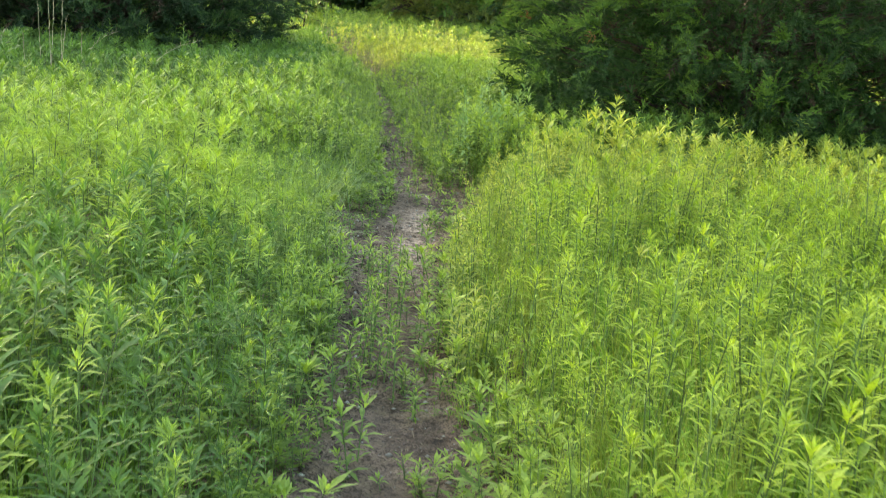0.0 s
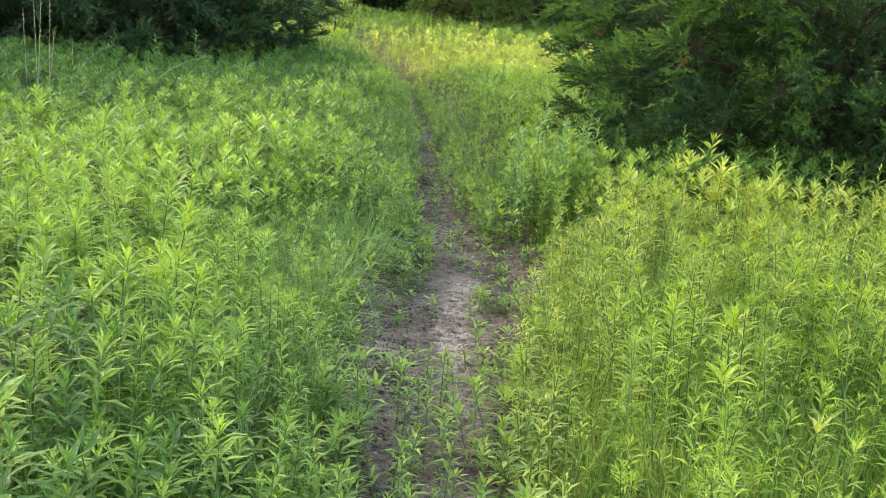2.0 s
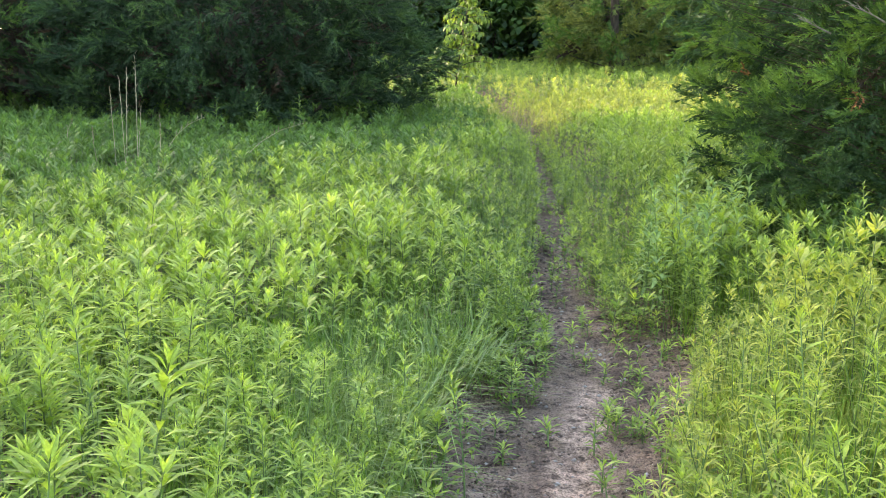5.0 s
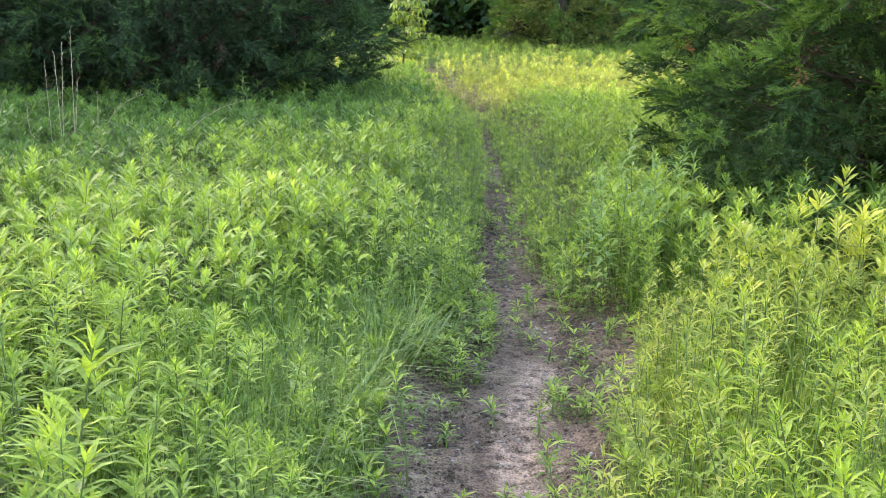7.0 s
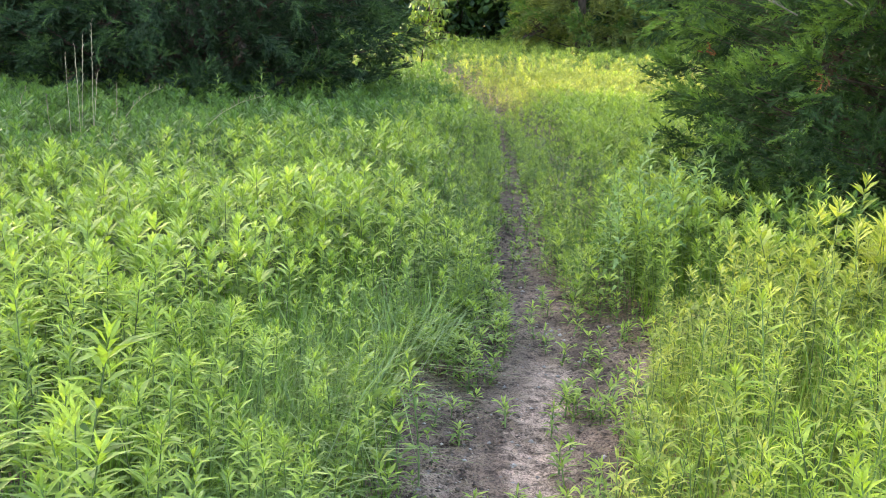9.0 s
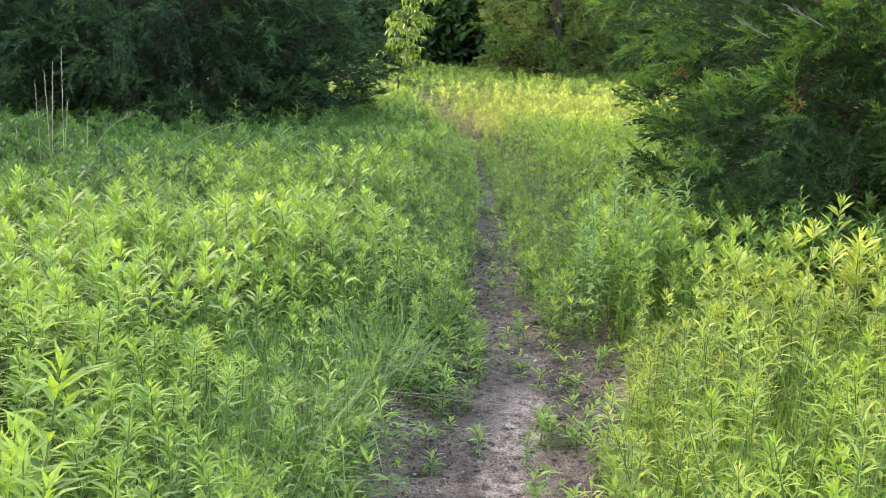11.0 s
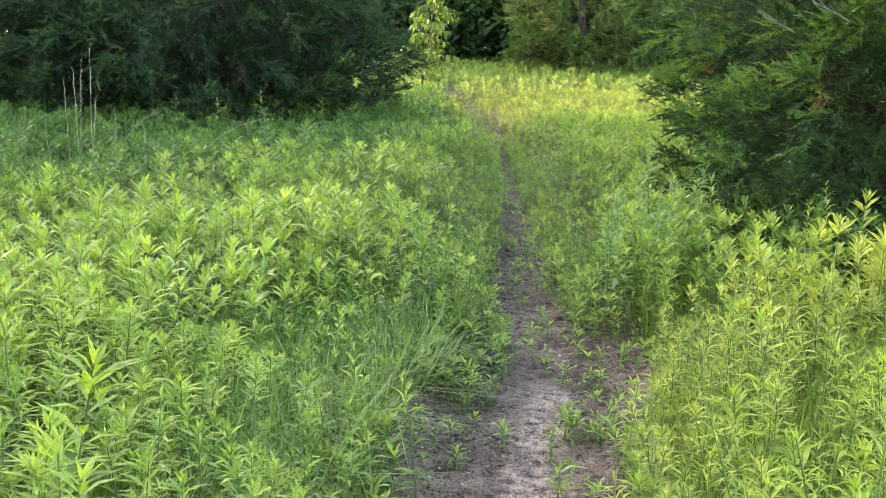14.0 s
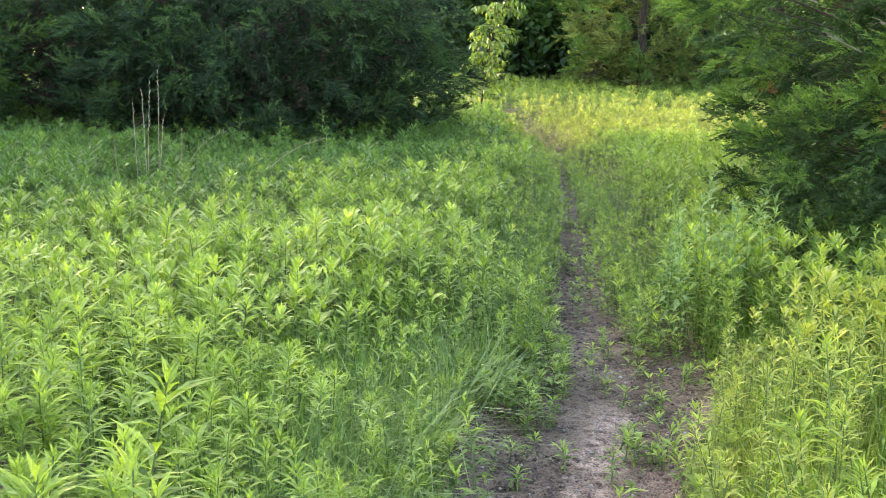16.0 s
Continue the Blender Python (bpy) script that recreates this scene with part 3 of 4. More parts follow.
# ---- trees ----
def spray(r, length, twigs, w, twig_len):
    """A feathery cedar spray along +x: short pointed twigs set forward on both sides of a bent axis, a pointed leader."""
    f = np.sort(r.uniform(0.0, 1.0, twigs))
    base = np.stack([length * f, 0.05 * length * np.sin(f * 5), -0.12 * length * f ** 2], 1)
    s = np.where(np.arange(twigs) % 2 == 0, 1.0, -1.0)
    way = unit(np.stack([np.ones(twigs), s * r.uniform(0.25, 1.1, twigs), r.normal(0.1, 0.38, twigs)], 1))
    ln = twig_len * np.interp(f, [0, 0.35, 1], [0.8, 1.15, 0.55])[:, None] * r.uniform(0.65, 1.3, (twigs, 1))
    side = unit(np.cross(way, r.normal(0, 1, (twigs, 3))))
    tip = base + way * ln + np.array([0, 0, -0.08]) * ln
    v = np.stack([base + side * w / 2, base - side * w / 2, tip], 1).reshape(-1, 3)
    return v, np.arange(twigs * 3).reshape(-1, 3)


FINE = [spray(np.random.default_rng(200 + k), 0.15, 36, 0.0078, 0.036) for k in range(10)]
MEDIUM = [spray(np.random.default_rng(215 + k), 0.22, 34, 0.0125, 0.058) for k in range(8)]
COARSE = [spray(np.random.default_rng(230 + k), 0.42, 26, 0.035, 0.14) for k in range(8)]


def place_sprays(g, protos, at, way, size, r, slots):
    """Sprays with their axis along way, rolled at random."""
    way = unit(way)
    side = unit(np.cross(np.array([0, 0, 1.0]), way) + 1e-4)
    up = np.cross(way, side)
    roll = r.normal(0, 0.8, len(at))[:, None]
    s2, u2 = side * np.cos(roll) + up * np.sin(roll), up * np.cos(roll) - side * np.sin(roll)
    which = r.integers(0, len(protos), len(at))
    for k, (v, t) in enumerate(protos):
        sel = np.nonzero(which == k)[0]
        if not len(sel):
            continue
        sz = size[sel][:, None, None]
        out = at[sel][:, None] + sz * (v[None, :, :1] * way[sel][:, None] + v[None, :, 1:2] * s2[sel][:, None] + v[None, :, 2:3] * u2[sel][:, None])
        tt = (np.arange(len(sel))[:, None, None] * len(v) + t[None]).reshape(-1, 3)
        g.put(out.reshape(-1, 3), tt, np.repeat(slots[sel], len(t)))


def cedar(label, x, y, height, radius, mats, plumes=260, per=26, low=0.35, seed=0, protos=FINE, size=1.0,
          wide_at=0.28, inner=900, dead=0.0, profile=(0.7, 0.92, 1.0, 0.7, 0.06), bunch=1.35, plume=0.6, shown=0.0):
    """A red cedar: leaning trunk, ascending limbs, and plumes of sprays hung over the outside of its crown.
    mats: foliage by slot, the last one dead twigs."""
    r = np.random.default_rng(seed)
    tree = tagged(new("cedar_tree"), label, "tree", "cedars round the meadow")
    tree.location = (x, y, float(ground_z(x, y)) - 0.05)
    f = np.linspace(0, 1, 8)
    sway = r.normal(0, 0.06, (2, 1)) * f * height * 0.3
    axis = np.stack([sway[0], sway[1], f * height], 1)
    g = Geo()
    g.put(*tube(axis, 0.03 * height ** 0.7 * (1 - 0.93 * f) + 0.01, 9))
    g.object("trunk", [M_BARK], tree, smooth=True)
    twig, crown = Geo(), Geo()

    def reach_at(h, az):
        prof = np.interp(h / height, [0, wide_at * 0.5, wide_at, 0.6, 1.0], profile)
        return radius * prof * (1 + 0.10 * math.sin(az * 3 + seed) + 0.08 * math.sin(az * 7 + h * 3 + seed))
    for k in range(plumes):
        h = low + (height * 0.97 - low) * ((k + r.uniform()) / plumes) ** bunch if k % 9 == 0 or not shown else low + (shown - low) * (k * 0.7548777 % 1.0)
        az = k * 2.39996 + r.normal(0, 0.3)
        deep = r.uniform() < 0.3
        reach = reach_at(h, az) * (r.uniform(0.55, 0.8) if deep else r.uniform(0.84, 1.06))
        out = np.array([math.cos(az), math.sin(az), 0.0])
        side = np.array([-math.sin(az), math.cos(az), 0.0])
        tip = out * reach + np.array([0, 0, h]) + axis[min(7, int(h / height * 7))] * np.array([1, 1, 0])
        root = np.array([0, 0, max(0.15, h - reach * r.uniform(0.1, 0.45))])
        s = np.linspace(0, 1, 5)
        limb = root + (tip - root) * s[:, None] + side * (r.normal(0, 0.08) * reach * s * (1 - s) * 4)[:, None]
        big = k % 12 == 0 and h < height * 0.5
        tb = tube(limb, (0.007 * reach + 0.004 if big else 0.003 + 0.0015 * reach) * (1 - 0.85 * s), 5 if big else 3)
        if big:
            lg = Geo()
            lg.put(*tb)
            lg.object("limb", [M_BARK], tree, smooth=True)
        else:
            twig.put(*tb)
        n = int(per * r.uniform(0.7, 1.3))
        ext = plume * r.uniform(0.75, 1.3)
        lie = out * 0.9 + np.array([0, 0, r.normal(0.28, 0.42)]) + side * r.normal(0, 0.6)
        lie /= np.linalg.norm(lie)
        u = r.uniform(0, 1, n) ** 0.8
        a = r.normal(0, 1, (n, 3))
        a = unit(a - (a @ lie)[:, None] * lie)
        bend = np.array([0, 0, -0.22]) * (u ** 2)[:, None] * ext
        off = lie * (u[:, None] - 0.55) * ext + bend + a * (0.10 * (1 - 0.75 * u) * ext * r.uniform(0, 1, n))[:, None]
        way = lie * 0.9 + a * (0.75 * (1 - 0.55 * u))[:, None] + np.array([0, 0, -0.25]) * (u ** 2)[:, None] + r.normal(0, 0.12, (n, 3))
        # Slot 1: paler plume tips, plus upper sides and higher plumes toned as lit.
        lit_outer = a[:, 2] * 0.75 + (u - 0.5) * 1.3 + r.normal(0, 0.35, n)
        slot = np.where(lit_outer > np.interp(h, [0.3, 1.3], [0.85, -0.2]) - (0.5 if k % 3 == 0 else 0), 1, 0)
        # Deep-set plumes keep the dark slot, crown shade as colour; so does every fifth.
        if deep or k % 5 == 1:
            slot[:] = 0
        if r.uniform() < dead and h < height * 0.5:
            slot[:] = len(mats) - 1
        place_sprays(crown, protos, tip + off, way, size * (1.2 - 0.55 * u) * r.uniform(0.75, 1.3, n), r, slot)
    # Inner fill against see-through: dark sprays paint the crown's shaded inside, some dead twigs.
    h = low + ((shown or height * 0.9) - low) * r.uniform(0, 1, inner) ** (1.0 if shown else 1.3)
    az = r.uniform(0, 6.283, inner)
    rr = np.interp(h / height, [0, wide_at, 0.6, 1.0], [profile[0], 1, profile[3], 0.1]) * radius * r.uniform(0.2, 0.82, inner)
    at = np.stack([np.cos(az) * rr, np.sin(az) * rr, h], 1)
    way = np.stack([np.cos(az), np.sin(az), r.normal(0, 0.6, inner)], 1)
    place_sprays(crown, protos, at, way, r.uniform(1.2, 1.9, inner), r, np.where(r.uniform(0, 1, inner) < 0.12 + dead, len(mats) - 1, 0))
    twig.object("twig_wood", [M_BARK], tree)["kind"] = "stuff"
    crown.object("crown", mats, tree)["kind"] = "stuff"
    return tree


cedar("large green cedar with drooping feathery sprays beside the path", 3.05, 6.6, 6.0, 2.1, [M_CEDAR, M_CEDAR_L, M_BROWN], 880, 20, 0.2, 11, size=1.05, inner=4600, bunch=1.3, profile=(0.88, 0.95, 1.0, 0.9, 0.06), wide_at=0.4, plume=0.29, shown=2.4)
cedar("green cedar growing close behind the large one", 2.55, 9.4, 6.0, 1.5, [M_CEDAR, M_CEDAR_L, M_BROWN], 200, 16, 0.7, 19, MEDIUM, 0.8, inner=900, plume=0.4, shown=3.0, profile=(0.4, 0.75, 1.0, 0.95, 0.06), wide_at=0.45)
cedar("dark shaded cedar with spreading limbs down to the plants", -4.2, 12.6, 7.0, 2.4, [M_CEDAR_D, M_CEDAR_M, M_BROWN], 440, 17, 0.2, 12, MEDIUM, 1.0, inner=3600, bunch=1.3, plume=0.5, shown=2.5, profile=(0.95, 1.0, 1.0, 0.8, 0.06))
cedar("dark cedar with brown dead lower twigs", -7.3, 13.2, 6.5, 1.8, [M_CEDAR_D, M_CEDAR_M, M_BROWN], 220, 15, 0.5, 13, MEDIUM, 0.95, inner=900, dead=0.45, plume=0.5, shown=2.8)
cedar("green cedar at the end of the dark row", -7.6, 10.6, 6.0, 1.3, [M_CEDAR, M_CEDAR_L, M_BROWN], 180, 15, 0.3, 14, MEDIUM, 0.9, inner=500, plume=0.45, shown=2.8, profile=(0.8, 0.95, 1.0, 0.8, 0.06))
# Added cedars that close sky gaps and set the sun patch's near edge.
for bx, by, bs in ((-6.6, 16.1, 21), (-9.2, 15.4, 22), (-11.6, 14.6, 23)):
    cedar("dark cedar added behind the dark row to close sky gaps", bx, by, 5.4, 1.6, [M_CEDAR_D, M_CEDAR_M, M_BROWN], 70, 12, 0.2, bs, COARSE, 0.9, inner=350, profile=(0.9, 1.0, 1.0, 0.9, 0.1))
cedar("olive cedar with bare lower limbs at the meadow's end", 0.75, 28.5, 8.0, 1.95, [M_OLIVE, M_CEDAR_L, M_BROWN], 190, 15, 0.9, 15, COARSE, 0.9, inner=500)


def sapling(x, y):
    """A young broadleaf tree: thin stem, arching twigs, drooping bright leaves, each twig with its leaves a part."""
    r = np.random.default_rng(31)
    tree = tagged(new("sapling"), "slender sapling with drooping bright yellow-green leaves", "tree")
    tree.location = (x, y, float(ground_z(x, y)) - 0.03)
    f = np.linspace(0, 1, 7)
    stem = np.stack([0.28 * f ** 1.6, 0.05 * np.sin(f * 4), 2.25 * f], 1)
    g = Geo()
    g.put(*tube(stem, 0.018 * (1 - 0.8 * f) + 0.002, 6))
    g.object("trunk", [M_BARK], tree, smooth=True)
    for k in range(38):
        h = 0.30 + 0.70 * (k + 0.5) / 38
        az = k * 2.4 + r.normal(0, 0.7)
        root = np.array([np.interp(h, f, stem[:, i]) for i in range(3)])
        ln = 0.66 * (1.1 - h * 0.55) * r.uniform(0.55, 1.25)
        s = np.linspace(0, 1, 5)
        pts = root + np.stack([np.cos(az) * ln * s, np.sin(az) * ln * s, 0.6 * ln * s - 0.55 * ln * s ** 2], 1)
        g = Geo()
        g.put(*tube(pts, 0.006 * (1 - 0.8 * s) + 0.001, 4))
        branch = g.object("branch", [M_BARK], tree)
        for q in np.linspace(0.15, 1, 26):
            size = r.uniform(0.10, 0.17)
            ob = new("leaf", leaf_data(int(r.integers(0, 4)), M_BRIGHT))
            ob.parent = branch
            ob.matrix_basis = pose(*[float(np.interp(q, s, pts[:, i])) for i in range(3)], r.normal(0, 30), r.uniform(15, 85), math.degrees(az) + r.normal(0, 90)) @ Matrix.Diagonal((size, size * 1.7, size, 1))


sapling(-2.1, 17.6)


def broadleaf(label, x, y, height, spread, r, mats, n=2600, trunk_h=0.25, leaf=0.26):
    """A woodland tree: tapered trunk, limbs, and an uneven crown of leaf clumps."""
    tree = tagged(new("woodland_tree"), label, "tree", "woods round the meadow")
    tree.location = (x, y, float(ground_z(x, y)) - 0.05)
    f = np.linspace(0, 1, 6)
    axis = np.stack([r.normal(0, 0.12) * height * 0.3 * f ** 2, r.normal(0, 0.1) * height * 0.3 * f ** 2, height * 0.85 * f], 1)
    g = Geo()
    g.put(*tube(axis, 0.02 * height * (1 - 0.85 * f), 7))
    g.object("trunk", [M_BARK], tree, smooth=True)
    crown = Geo()
    clumps = 34
    for k in range(clumps):
        u = (k + r.uniform()) / clumps
        h = height * (trunk_h + (1 - trunk_h) * u)
        az = k * 2.4 + r.normal(0, 0.4)
        rad = spread * math.sin(math.pi * min(1, 0.25 + 0.72 * u)) * r.uniform(0.35, 1.1)
        c = np.array([math.cos(az) * rad, math.sin(az) * rad, h])
        if k % 5 == 0:
            root = np.array([0, 0, max(0.4, h - rad)])
            s = np.linspace(0, 1, 4)[:, None]
            lg = Geo()
            lg.put(*tube(root + (c - root) * s, 0.02 * rad + 0.03 - 0.03 * s[:, 0], 5))
            lg.object("limb", [M_BARK], tree)
        m = n // clumps
        a = r.normal(0, 1, (m, 3))
        pts = c + a * np.array([0.30, 0.30, 0.22]) * spread * 0.62
        ln = leaf * r.uniform(0.6, 1.3, m)
        v, t = flat_leaves(pts, a + np.array([0, 0, -0.4]), ln, ln * 0.6)
        crown.put(v, t, 0 if r.uniform() < 0.7 else len(mats) - 1)
    crown.object("crown", mats, tree)


def build_woods():
    r = np.random.default_rng(77)
    lab = "broadleaf tree in the green wood round the meadow"
    # behind the meadow
    for row, yy, n in ((0, 38, 8), (1, 45, 8)):
        for k in range(n):
            x = -10.5 + 31 * (k + 0.5 * row) / n + r.normal(0, 0.7)
            broadleaf(lab, x, yy + r.normal(0, 1.0), r.uniform(8, 11), r.uniform(3.2, 3.9), r, [M_WOOD, M_CEDAR_L], 3800, 0.05, 0.46)
    for k in range(10):
        broadleaf(lab, -16 + 2.8 * k + r.normal(0, 0.6), 51 + r.normal(0, 1.0), r.uniform(9, 11), 4.0, r, [M_WOOD], 2600, 0.03, 0.75)
    # undergrowth along the wood's edge
    for k in range(18):
        broadleaf("dense leafy shrub along the edge of the wood", -11.5 + 1.75 * k + r.normal(0, 0.3), 34.3 + r.normal(0, 0.7), r.uniform(2.2, 3.6), r.uniform(1.5, 1.9), r,
                  [M_WOOD, M_CEDAR_D], 2600, 0.02, 0.28)
    for k in range(9):
        broadleaf("dense sunlit shrub beyond the cedars", -29 + 2.3 * k + r.normal(0, 0.3), 33.5 - 0.5 * k + r.normal(0, 0.8), r.uniform(3.6, 4.8), r.uniform(1.9, 2.3), r,
                  [M_WOOD, M_CEDAR_L], 2000, 0.02, 0.34)
    # to the left beyond the cedars, to the right, and behind the walker
    # Unseen added trees; those on the left keep the sun off the near meadow.
    for x, y, h in ((-27, 3, 10), (-26, 7, 11), (-27, 11, 10), (-25, 15, 11), (-26, 19, 11), (-25, 23, 11), (-26, 27, 11), (-25, 31, 10), (-15.5, 37.5, 9.5), (-13.5, 41, 10), (-13, 12, 7.5), (-14.5, 19, 5), (-14, -6, 9),
                    (-9, -18, 9), (0, -20, 9), (9, -18, 9), (17, -8, 9), (16, 3, 9), (13, 10, 9), (12, 15, 9), (12, 21, 9), (13, 29, 9), (8, 29.5, 8)):
        broadleaf(lab, x, y, h, h * 0.33, r, [M_WOOD, M_CEDAR_L], 1900, 0.05, 0.5)


build_woods()


# ---- single plants ----
def picked_plant(name, label, x, y, height, leaf_len, n, young, mature, r, group, wide=1.0, foot=0.2):
    """A plant whose leaves are parts: stem, leaf after leaf up the stem, a tuft on top."""
    thing = tagged(new(name), label, "plant", group)
    thing.matrix_basis = pose(x, y, float(ground_z(x, y)) - 0.01, 0, 0, r.uniform(0, 360))
    f = np.linspace(0, 1, 5)
    lean = r.normal(0, 0.06, 2) * height
    g = Geo()
    g.put(*tube(np.stack([lean[0] * f ** 2, lean[1] * f ** 2, height * f], 1), 0.0035 - 0.002 * f, 5))
    g.object("stem", [M_STEM], thing, smooth=True)
    for k in range(n):
        u = foot + (1 - foot) * (k / (n - 1)) ** 0.8
        az = math.degrees(k * 2.4 + r.normal(0, 0.2))
        tilt = np.interp(u, [0.2, 0.7, 0.93, 1.0], [5, -18, -38, -68]) + r.normal(0, 7)
        size = leaf_len * np.interp(u, [0.2, 0.6, 0.9, 1.0], [0.7, 1.12, 0.95, 0.5]) * r.uniform(0.85, 1.15)
        ob = new("leaf", leaf_data(k % 4, young if u > 0.75 else mature))
        ob.parent = thing
        ob.matrix_basis = pose(lean[0] * u ** 2, lean[1] * u ** 2, height * u, 0, tilt, az) @ Matrix.Diagonal((size, size * wide, size, 1))


def build_single_plants():
    r = np.random.default_rng(17)
    for x, y, h in ((1.09, 4.04, 0.62), (1.76, 3.31, 0.82), (1.25, 3.7, 0.6), (0.75, 3.1, 0.5), (0.88, 2.59, 0.5), (2.1, 3.6, 0.8), (0.9, 3.6, 0.58)):
        picked_plant("goldenrod_plant", "tall yellow-tipped goldenrod plant standing above its neighbours", x, y, h, 0.064, 38, M_YTIP, M_YELLOW, r, "yellowish goldenrod plants")
    for x, y, h in ((0.82, 5.12, 0.72), (0.66, 5.73, 0.82), (0.72, 5.45, 0.7), (0.62, 5.3, 0.62), (0.55, 5.05, 0.5), (0.58, 5.6, 0.68), (0.76, 5.25, 0.64), (0.68, 5.0, 0.6), (0.86, 5.5, 0.72), (0.5, 5.4, 0.55), (0.9, 5.3, 0.7), (0.6, 4.8, 0.5), (0.95, 5.6, 0.78), (0.8, 5.75, 0.8), (0.74, 4.95, 0.62), (0.98, 5.05, 0.68), (0.84, 4.85, 0.6), (1.05, 5.35, 0.72)):
        picked_plant("tall_weed", "tall bluish green broad-leaved weed beside the path", x, y, h, 0.088, 32, M_BLUE, M_BLUE, r, "tall weeds by the path", 1.35)
    # Leaf colours darkened like the stand around them, for the cedar's shade.
    for x, y, h in ((-2.51, 9.66, 0.85), (-2.04, 10.15, 0.78), (-2.9, 9.5, 0.78), (-1.7, 10.4, 0.74), (-3.4, 9.8, 0.8), (-1.3, 10.6, 0.72)):
        picked_plant("goldenrod_plant", "tall goldenrod plant before the dark cedar, leaves toned dark as in its shade", x, y, h, 0.10, 30, M_GREEN, M_DEEP, r, "goldenrod plants before the cedars")
    for x, y, h in ((-0.63, 2.5, 0.44), (-0.6, 2.2, 0.53), (-0.29, 3.02, 0.43), (-0.08, 2.88, 0.42), (-0.44, 1.89, 0.45), (-1.05, 2.64, 0.5), (-1.92, 5.33, 0.5), (-0.16, 1.26, 0.32),
                    (-0.3, 0.6, 0.4), (-0.5, 1.2, 0.46), (-0.85, 1.9, 0.52), (1.31, 4.43, 0.72), (1.48, 4.65, 0.77), (1.7, 4.5, 0.7), (1.95, 4.45, 0.74)):
        picked_plant("goldenrod_plant", "fresh green goldenrod plant with a bright leaf tuft", x, y, h, 0.066, 32, M_TIP, M_GREEN, r, "green goldenrod plants")
    strip = [(0.14 + 0.07 * math.sin(k * 2.1) + r.normal(0, 0.025), 0.7 + 0.064 * k, 0.20 + 0.14 * abs(math.sin(k * 1.3))) for k in range(28)]
    for x, y, h in strip + [(0.31, 3.42, 0.16), (0.3, 0.6, 0.15), (0.22, 2.45, 0.13), (0.1, 4.3, 0.12), (0.2, 4.75, 0.14), (0.45, 3.6, 0.1), (0.42, 2.7, 0.12), (0.0, 3.3, 0.09), (0.5, 4.2, 0.13)]:
        picked_plant("seedling", "small green seedling growing in the bare path", x, y, h * 0.75, 0.056, 22, M_TIP, M_GREEN, r, "seedlings in the path", 1.0, 0.06)
    protos = {}
    for (p, h, bright) in SINGLE:
        if 0.8 < p[1] < 3.3:
            picked_plant("goldenrod_plant", "yellowish goldenrod plant at the edge of the path" if bright else "green goldenrod plant at the edge of the path", p[0], p[1], 0.5 * float(h), 0.056,
                         26, M_YTIP if bright else M_TIP, M_YELLOW if bright else M_GREEN, r, "goldenrod plants along the path", 1.0, 0.08)
            continue
        k = int(r.integers(0, 6))
        if (k, bool(bright)) not in protos:
            v, t, m = P_NEAR[k]
            mats = [M_STEM, M_YELLOW, M_YTIP] if bright else [M_STEM, M_GREEN, M_TIP]
            protos[k, bool(bright)] = [mesh_from(nm, v[np.unique(t[m == i])], np.searchsorted(np.unique(t[m == i]), t[m == i]), [mats[i]])
                                       for i, nm in ((0, "stem"), (1, "leaves"), (2, "young_leaves"))]
        thing = tagged(new("goldenrod_plant"), "yellowish goldenrod plant at the edge of the path" if bright else "green goldenrod plant at the edge of the path", "plant",
                       "goldenrod plants along the path")
        thing.matrix_basis = pose(p[0], p[1], float(ground_z(p[0], p[1])) - 0.01, r.normal(0, 4), r.normal(0, 4), r.uniform(0, 360)) @ Matrix.Scale(float(h), 4)
        for nm, me in zip(("stem", "foliage", "leaf_tuft"), protos[k, bool(bright)]):
            ob = new(nm, me)
            ob.parent = thing
            if nm != "stem":
                ob["kind"] = "stuff"


build_single_plants()


def dry_grass(x, y):
    """Last year's tall straw stalks, upright, and some that arch over."""
    r = np.random.default_rng(41)
    thing = tagged(new("dry_grass_clump"), "clump of tall dry straw-coloured grass stalks among green plants", "grass")
    thing.location = (x, y, float(ground_z(x, y)) - 0.02)
    for k, (dx, lean, h, arch) in enumerate(((0.06, 0.0, 1.26, 0), (-0.06, 0.03, 1.14, 0), (-0.02, -0.05, 1.08, 0), (-0.14, -0.08, 1.0, 0), (-0.2, -0.2, 0.85, 0.1),
                                             (0.1, 0.18, 1.0, 0.28), (0.2, 0.05, 0.8, 0), (0.55, 0.5, 0.98, 0.3), (-0.35, -0.35, 0.92, 0.25), (0.0, 0.1, 0.9, 0.0))):
        f = np.linspace(0, 1, 8)
        pts = np.stack([dx + lean * f + arch * f ** 3, r.normal(0, 0.04) + 0.06 * r.normal() * f, h * (f - (0.18 if arch else 0.0) * f ** 4)], 1)
        g = Geo()
        g.put(*tube(pts, 0.0034 - 0.0020 * f, 4))
        n = 10
        q = np.linspace(0.72, 1, n)
        base = np.stack([np.interp(q, f, pts[:, i]) for i in range(3)], 1)
        v, t = leaves(base, np.stack([r.normal(0, 0.3, n) + arch, r.normal(0, 0.3, n), np.ones(n)], 1), 0.05, 0.008, 0.1)
        g.put(v, t)
        g.object("stalk", [M_STRAW], thing)


dry_grass(-3.18, 7.4)


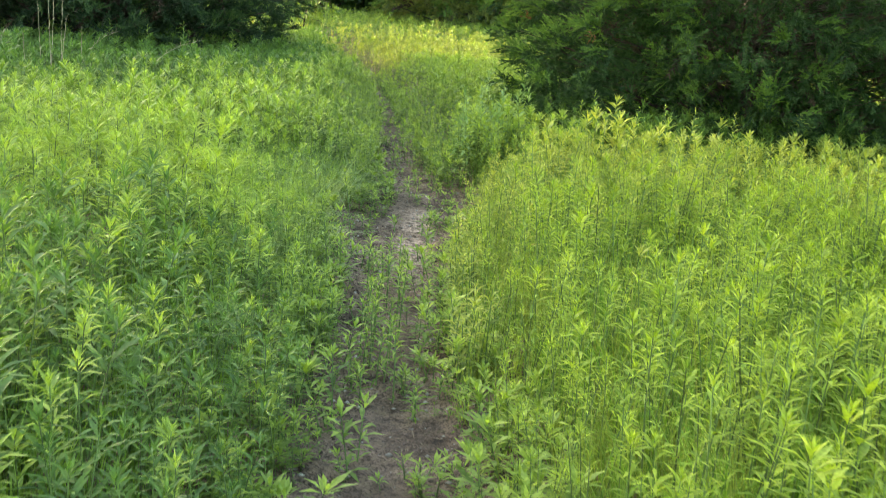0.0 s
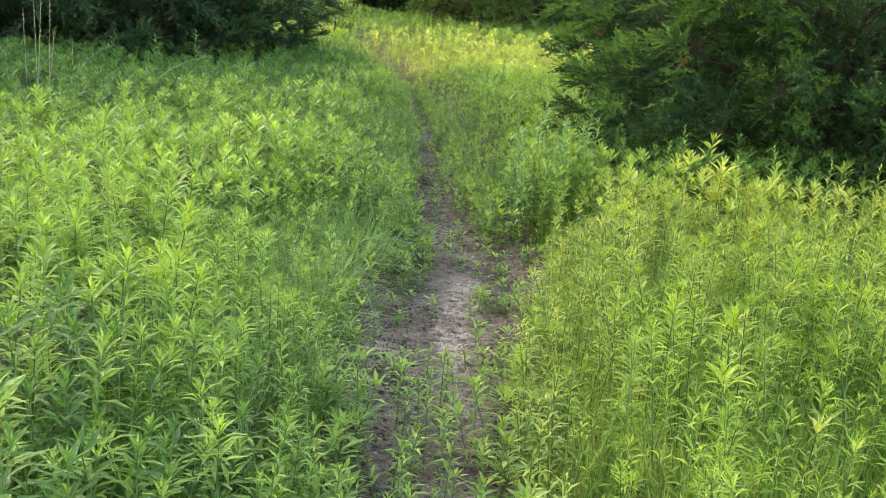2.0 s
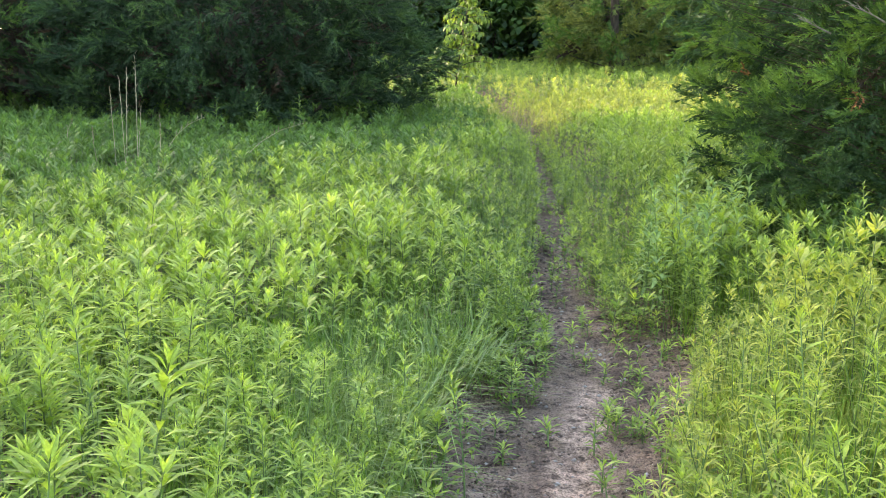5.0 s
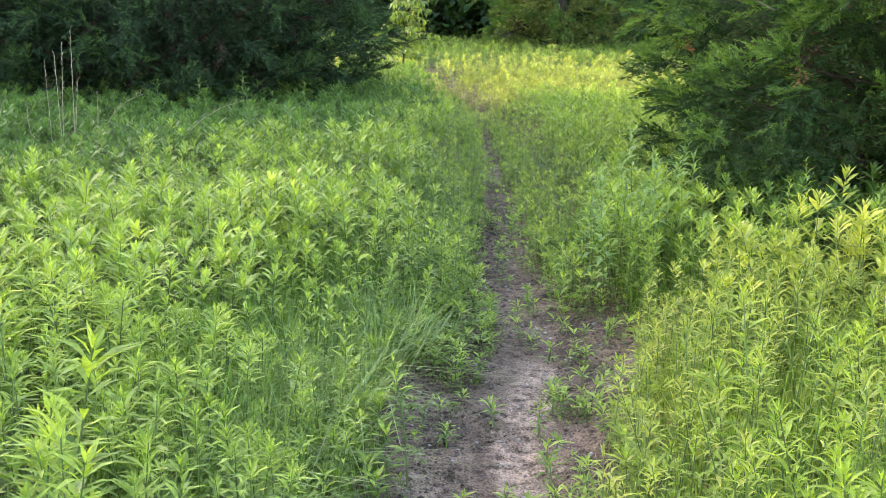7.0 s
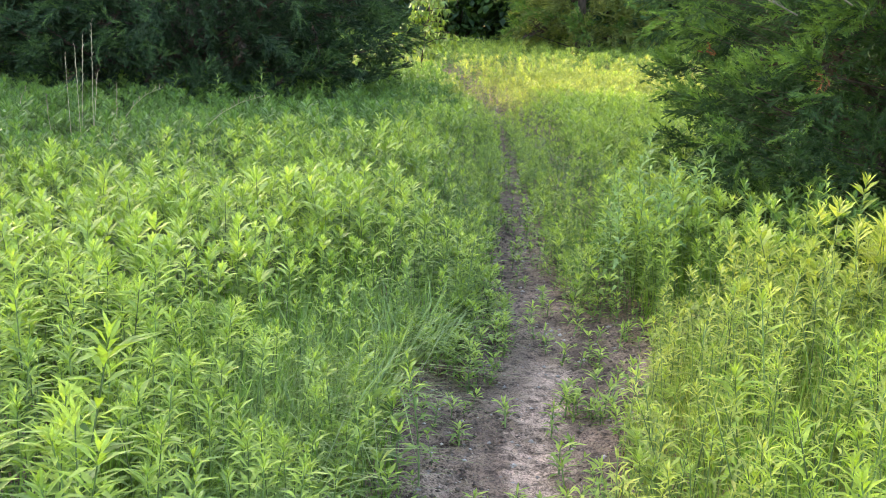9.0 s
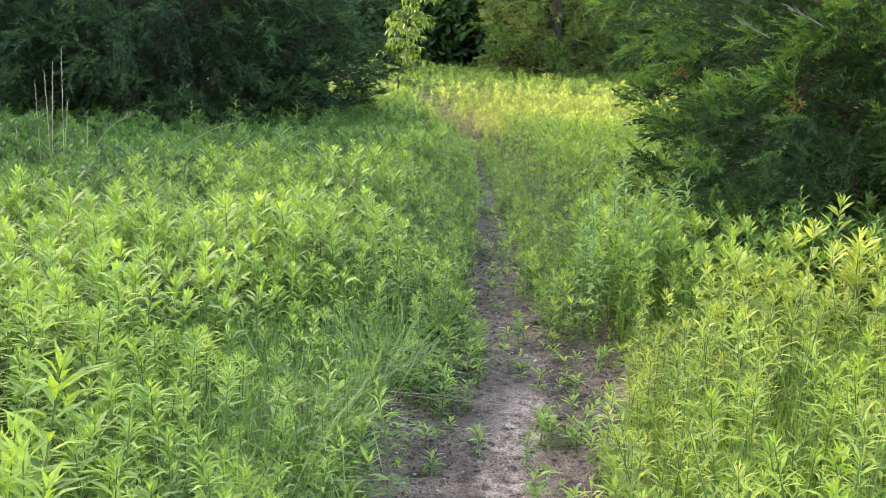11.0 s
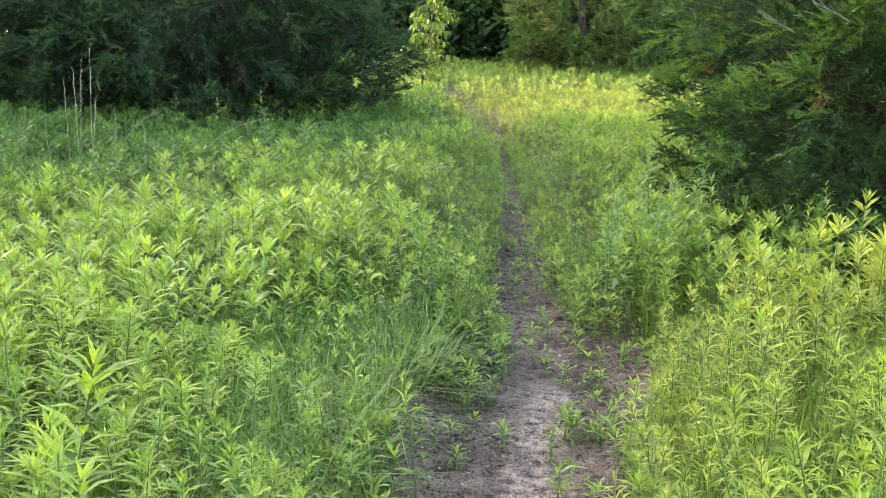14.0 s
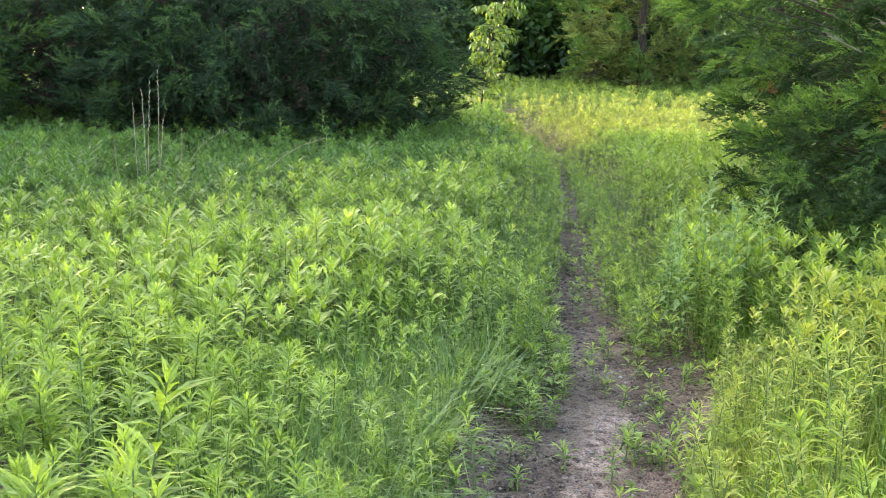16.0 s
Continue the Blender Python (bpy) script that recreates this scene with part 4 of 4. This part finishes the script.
def bare_branches():
    """Grey bare twigs standing out of the large cedar and the rusty dead sprays on it."""
    r = np.random.default_rng(43)
    for x, y, z, az, ln in ((1.15, 5.75, 1.75, 165, 0.14), (1.5, 5.1, 1.55, 185, 0.12), (1.9, 4.9, 1.7, 200, 0.15), (1.35, 5.5, 1.5, 175, 0.11), (2.2, 4.75, 1.95, 215, 0.14)):
        thing = tagged(new("bare_twig"), "bare grey twig sticking out of the cedar", "branch", "bare twigs on the cedar")
        thing.matrix_basis = pose(x, y, z, 0, -15, az)
        g = Geo()
        f = np.linspace(0, 1, 5)
        g.put(*tube(np.stack([ln * (f * 1.6 - 0.6), 0.04 * np.sin(3 * f), 0.03 * f], 1), 0.005 * (1 - 0.7 * f), 4))
        for k in range(4):
            u = 0.45 + 0.13 * k
            a = np.array([ln * (u * 1.6 - 0.6), 0.04 * np.sin(3 * u), 0.03 * u])
            b = a + np.array([0.06, (-1) ** k * 0.045, 0.02])
            g.put(*tube(np.stack([a, (a + b) / 2 + np.array([0, 0, 0.006]), b]), np.array([0.0025, 0.002, 0.001]), 3))
        g.object("twig", [M_GREYWOOD], thing)
    for x, y, z in ((1.36, 4.58, 1.21), (0.98, 5.35, 1.28)):
        thing = tagged(new("dead_spray"), "rust-brown dead cedar spray", "branch", "dead sprays on the cedar")
        thing.location = (x, y, z)
        g = Geo()
        n = 6
        place_sprays(g, FINE, r.normal(0, 0.02, (n, 3)), np.array([-0.5, -0.6, 0.0]) + r.normal(0, 0.4, (n, 3)), np.full(n, 0.4), r, np.zeros(n, int))
        g.object("spray", [M_RUST], thing)


bare_branches()


# ---- crumbs on the path ----
def build_crumbs():
    r = np.random.default_rng(51)
    base = np.array([(1, 0, 0), (-1, 0, 0), (0, 1, 0), (0, -1, 0), (0, 0, 1), (0, 0, -1)], float)
    tri = np.array([(0, 2, 4), (2, 1, 4), (1, 3, 4), (3, 0, 4), (2, 0, 5), (1, 2, 5), (3, 1, 5), (0, 3, 5)])
    for name, label, m, per, least, most, power in (("pebbles", "small pale pebbles on the path", M_STONE, 420, 0.003, 0.011, 4), ("soil_clods", "dark crumbly soil clods on the path", M_CLOD, 1700, 0.0025, 0.011, 3)):
        q = spots(r, -0.5, 0.9, -0.3, 8.0, per)
        q = q[path_gap(q[:, 0], q[:, 1]) < 0.12]
        if name == "soil_clods":
            q = q[smooth_noise(q[:, 0] * 9, q[:, 1] * 7, 12) > np.where(np.abs(q[:, 0] - 0.27) < 0.11, 0.35, -0.25)]
        n = len(q)
        size = least + most * r.uniform(0, 1, n) ** power
        v = base[None] * r.uniform(0.6, 1.3, (n, 6, 1)) * np.array([1, 1, 0.6]) * size[:, None, None]
        v = v + np.stack([q[:, 0], q[:, 1], ground_z(q[:, 0], q[:, 1]) + size * 0.2], 1)[:, None]
        t = (np.arange(n)[:, None, None] * 6 + tri).reshape(-1, 3)
        tagged(new(name, mesh_from(name, v.reshape(-1, 3), t, [m])), label, "pebbles" if m is M_STONE else "soil", kind="stuff")
    g = Geo()
    q = spots(r, -0.6, 1.0, -0.3, 9.0, 190)
    q = q[path_gap(q[:, 0], q[:, 1]) < 0.25]
    n = len(q)
    az = r.uniform(0, 6.28, n)
    v, t = leaves(np.stack([q[:, 0], q[:, 1], ground_z(q[:, 0], q[:, 1]) + 0.006], 1), np.stack([np.cos(az), np.sin(az), r.normal(0.05, 0.08, n)], 1), r.uniform(0.02, 0.075, n), 0.005, 0.02)
    g.put(v, t)
    tagged(g.object("dry_litter", [M_LITTER]), "brown leaf and twig litter on the path", "litter", kind="stuff")


build_crumbs()
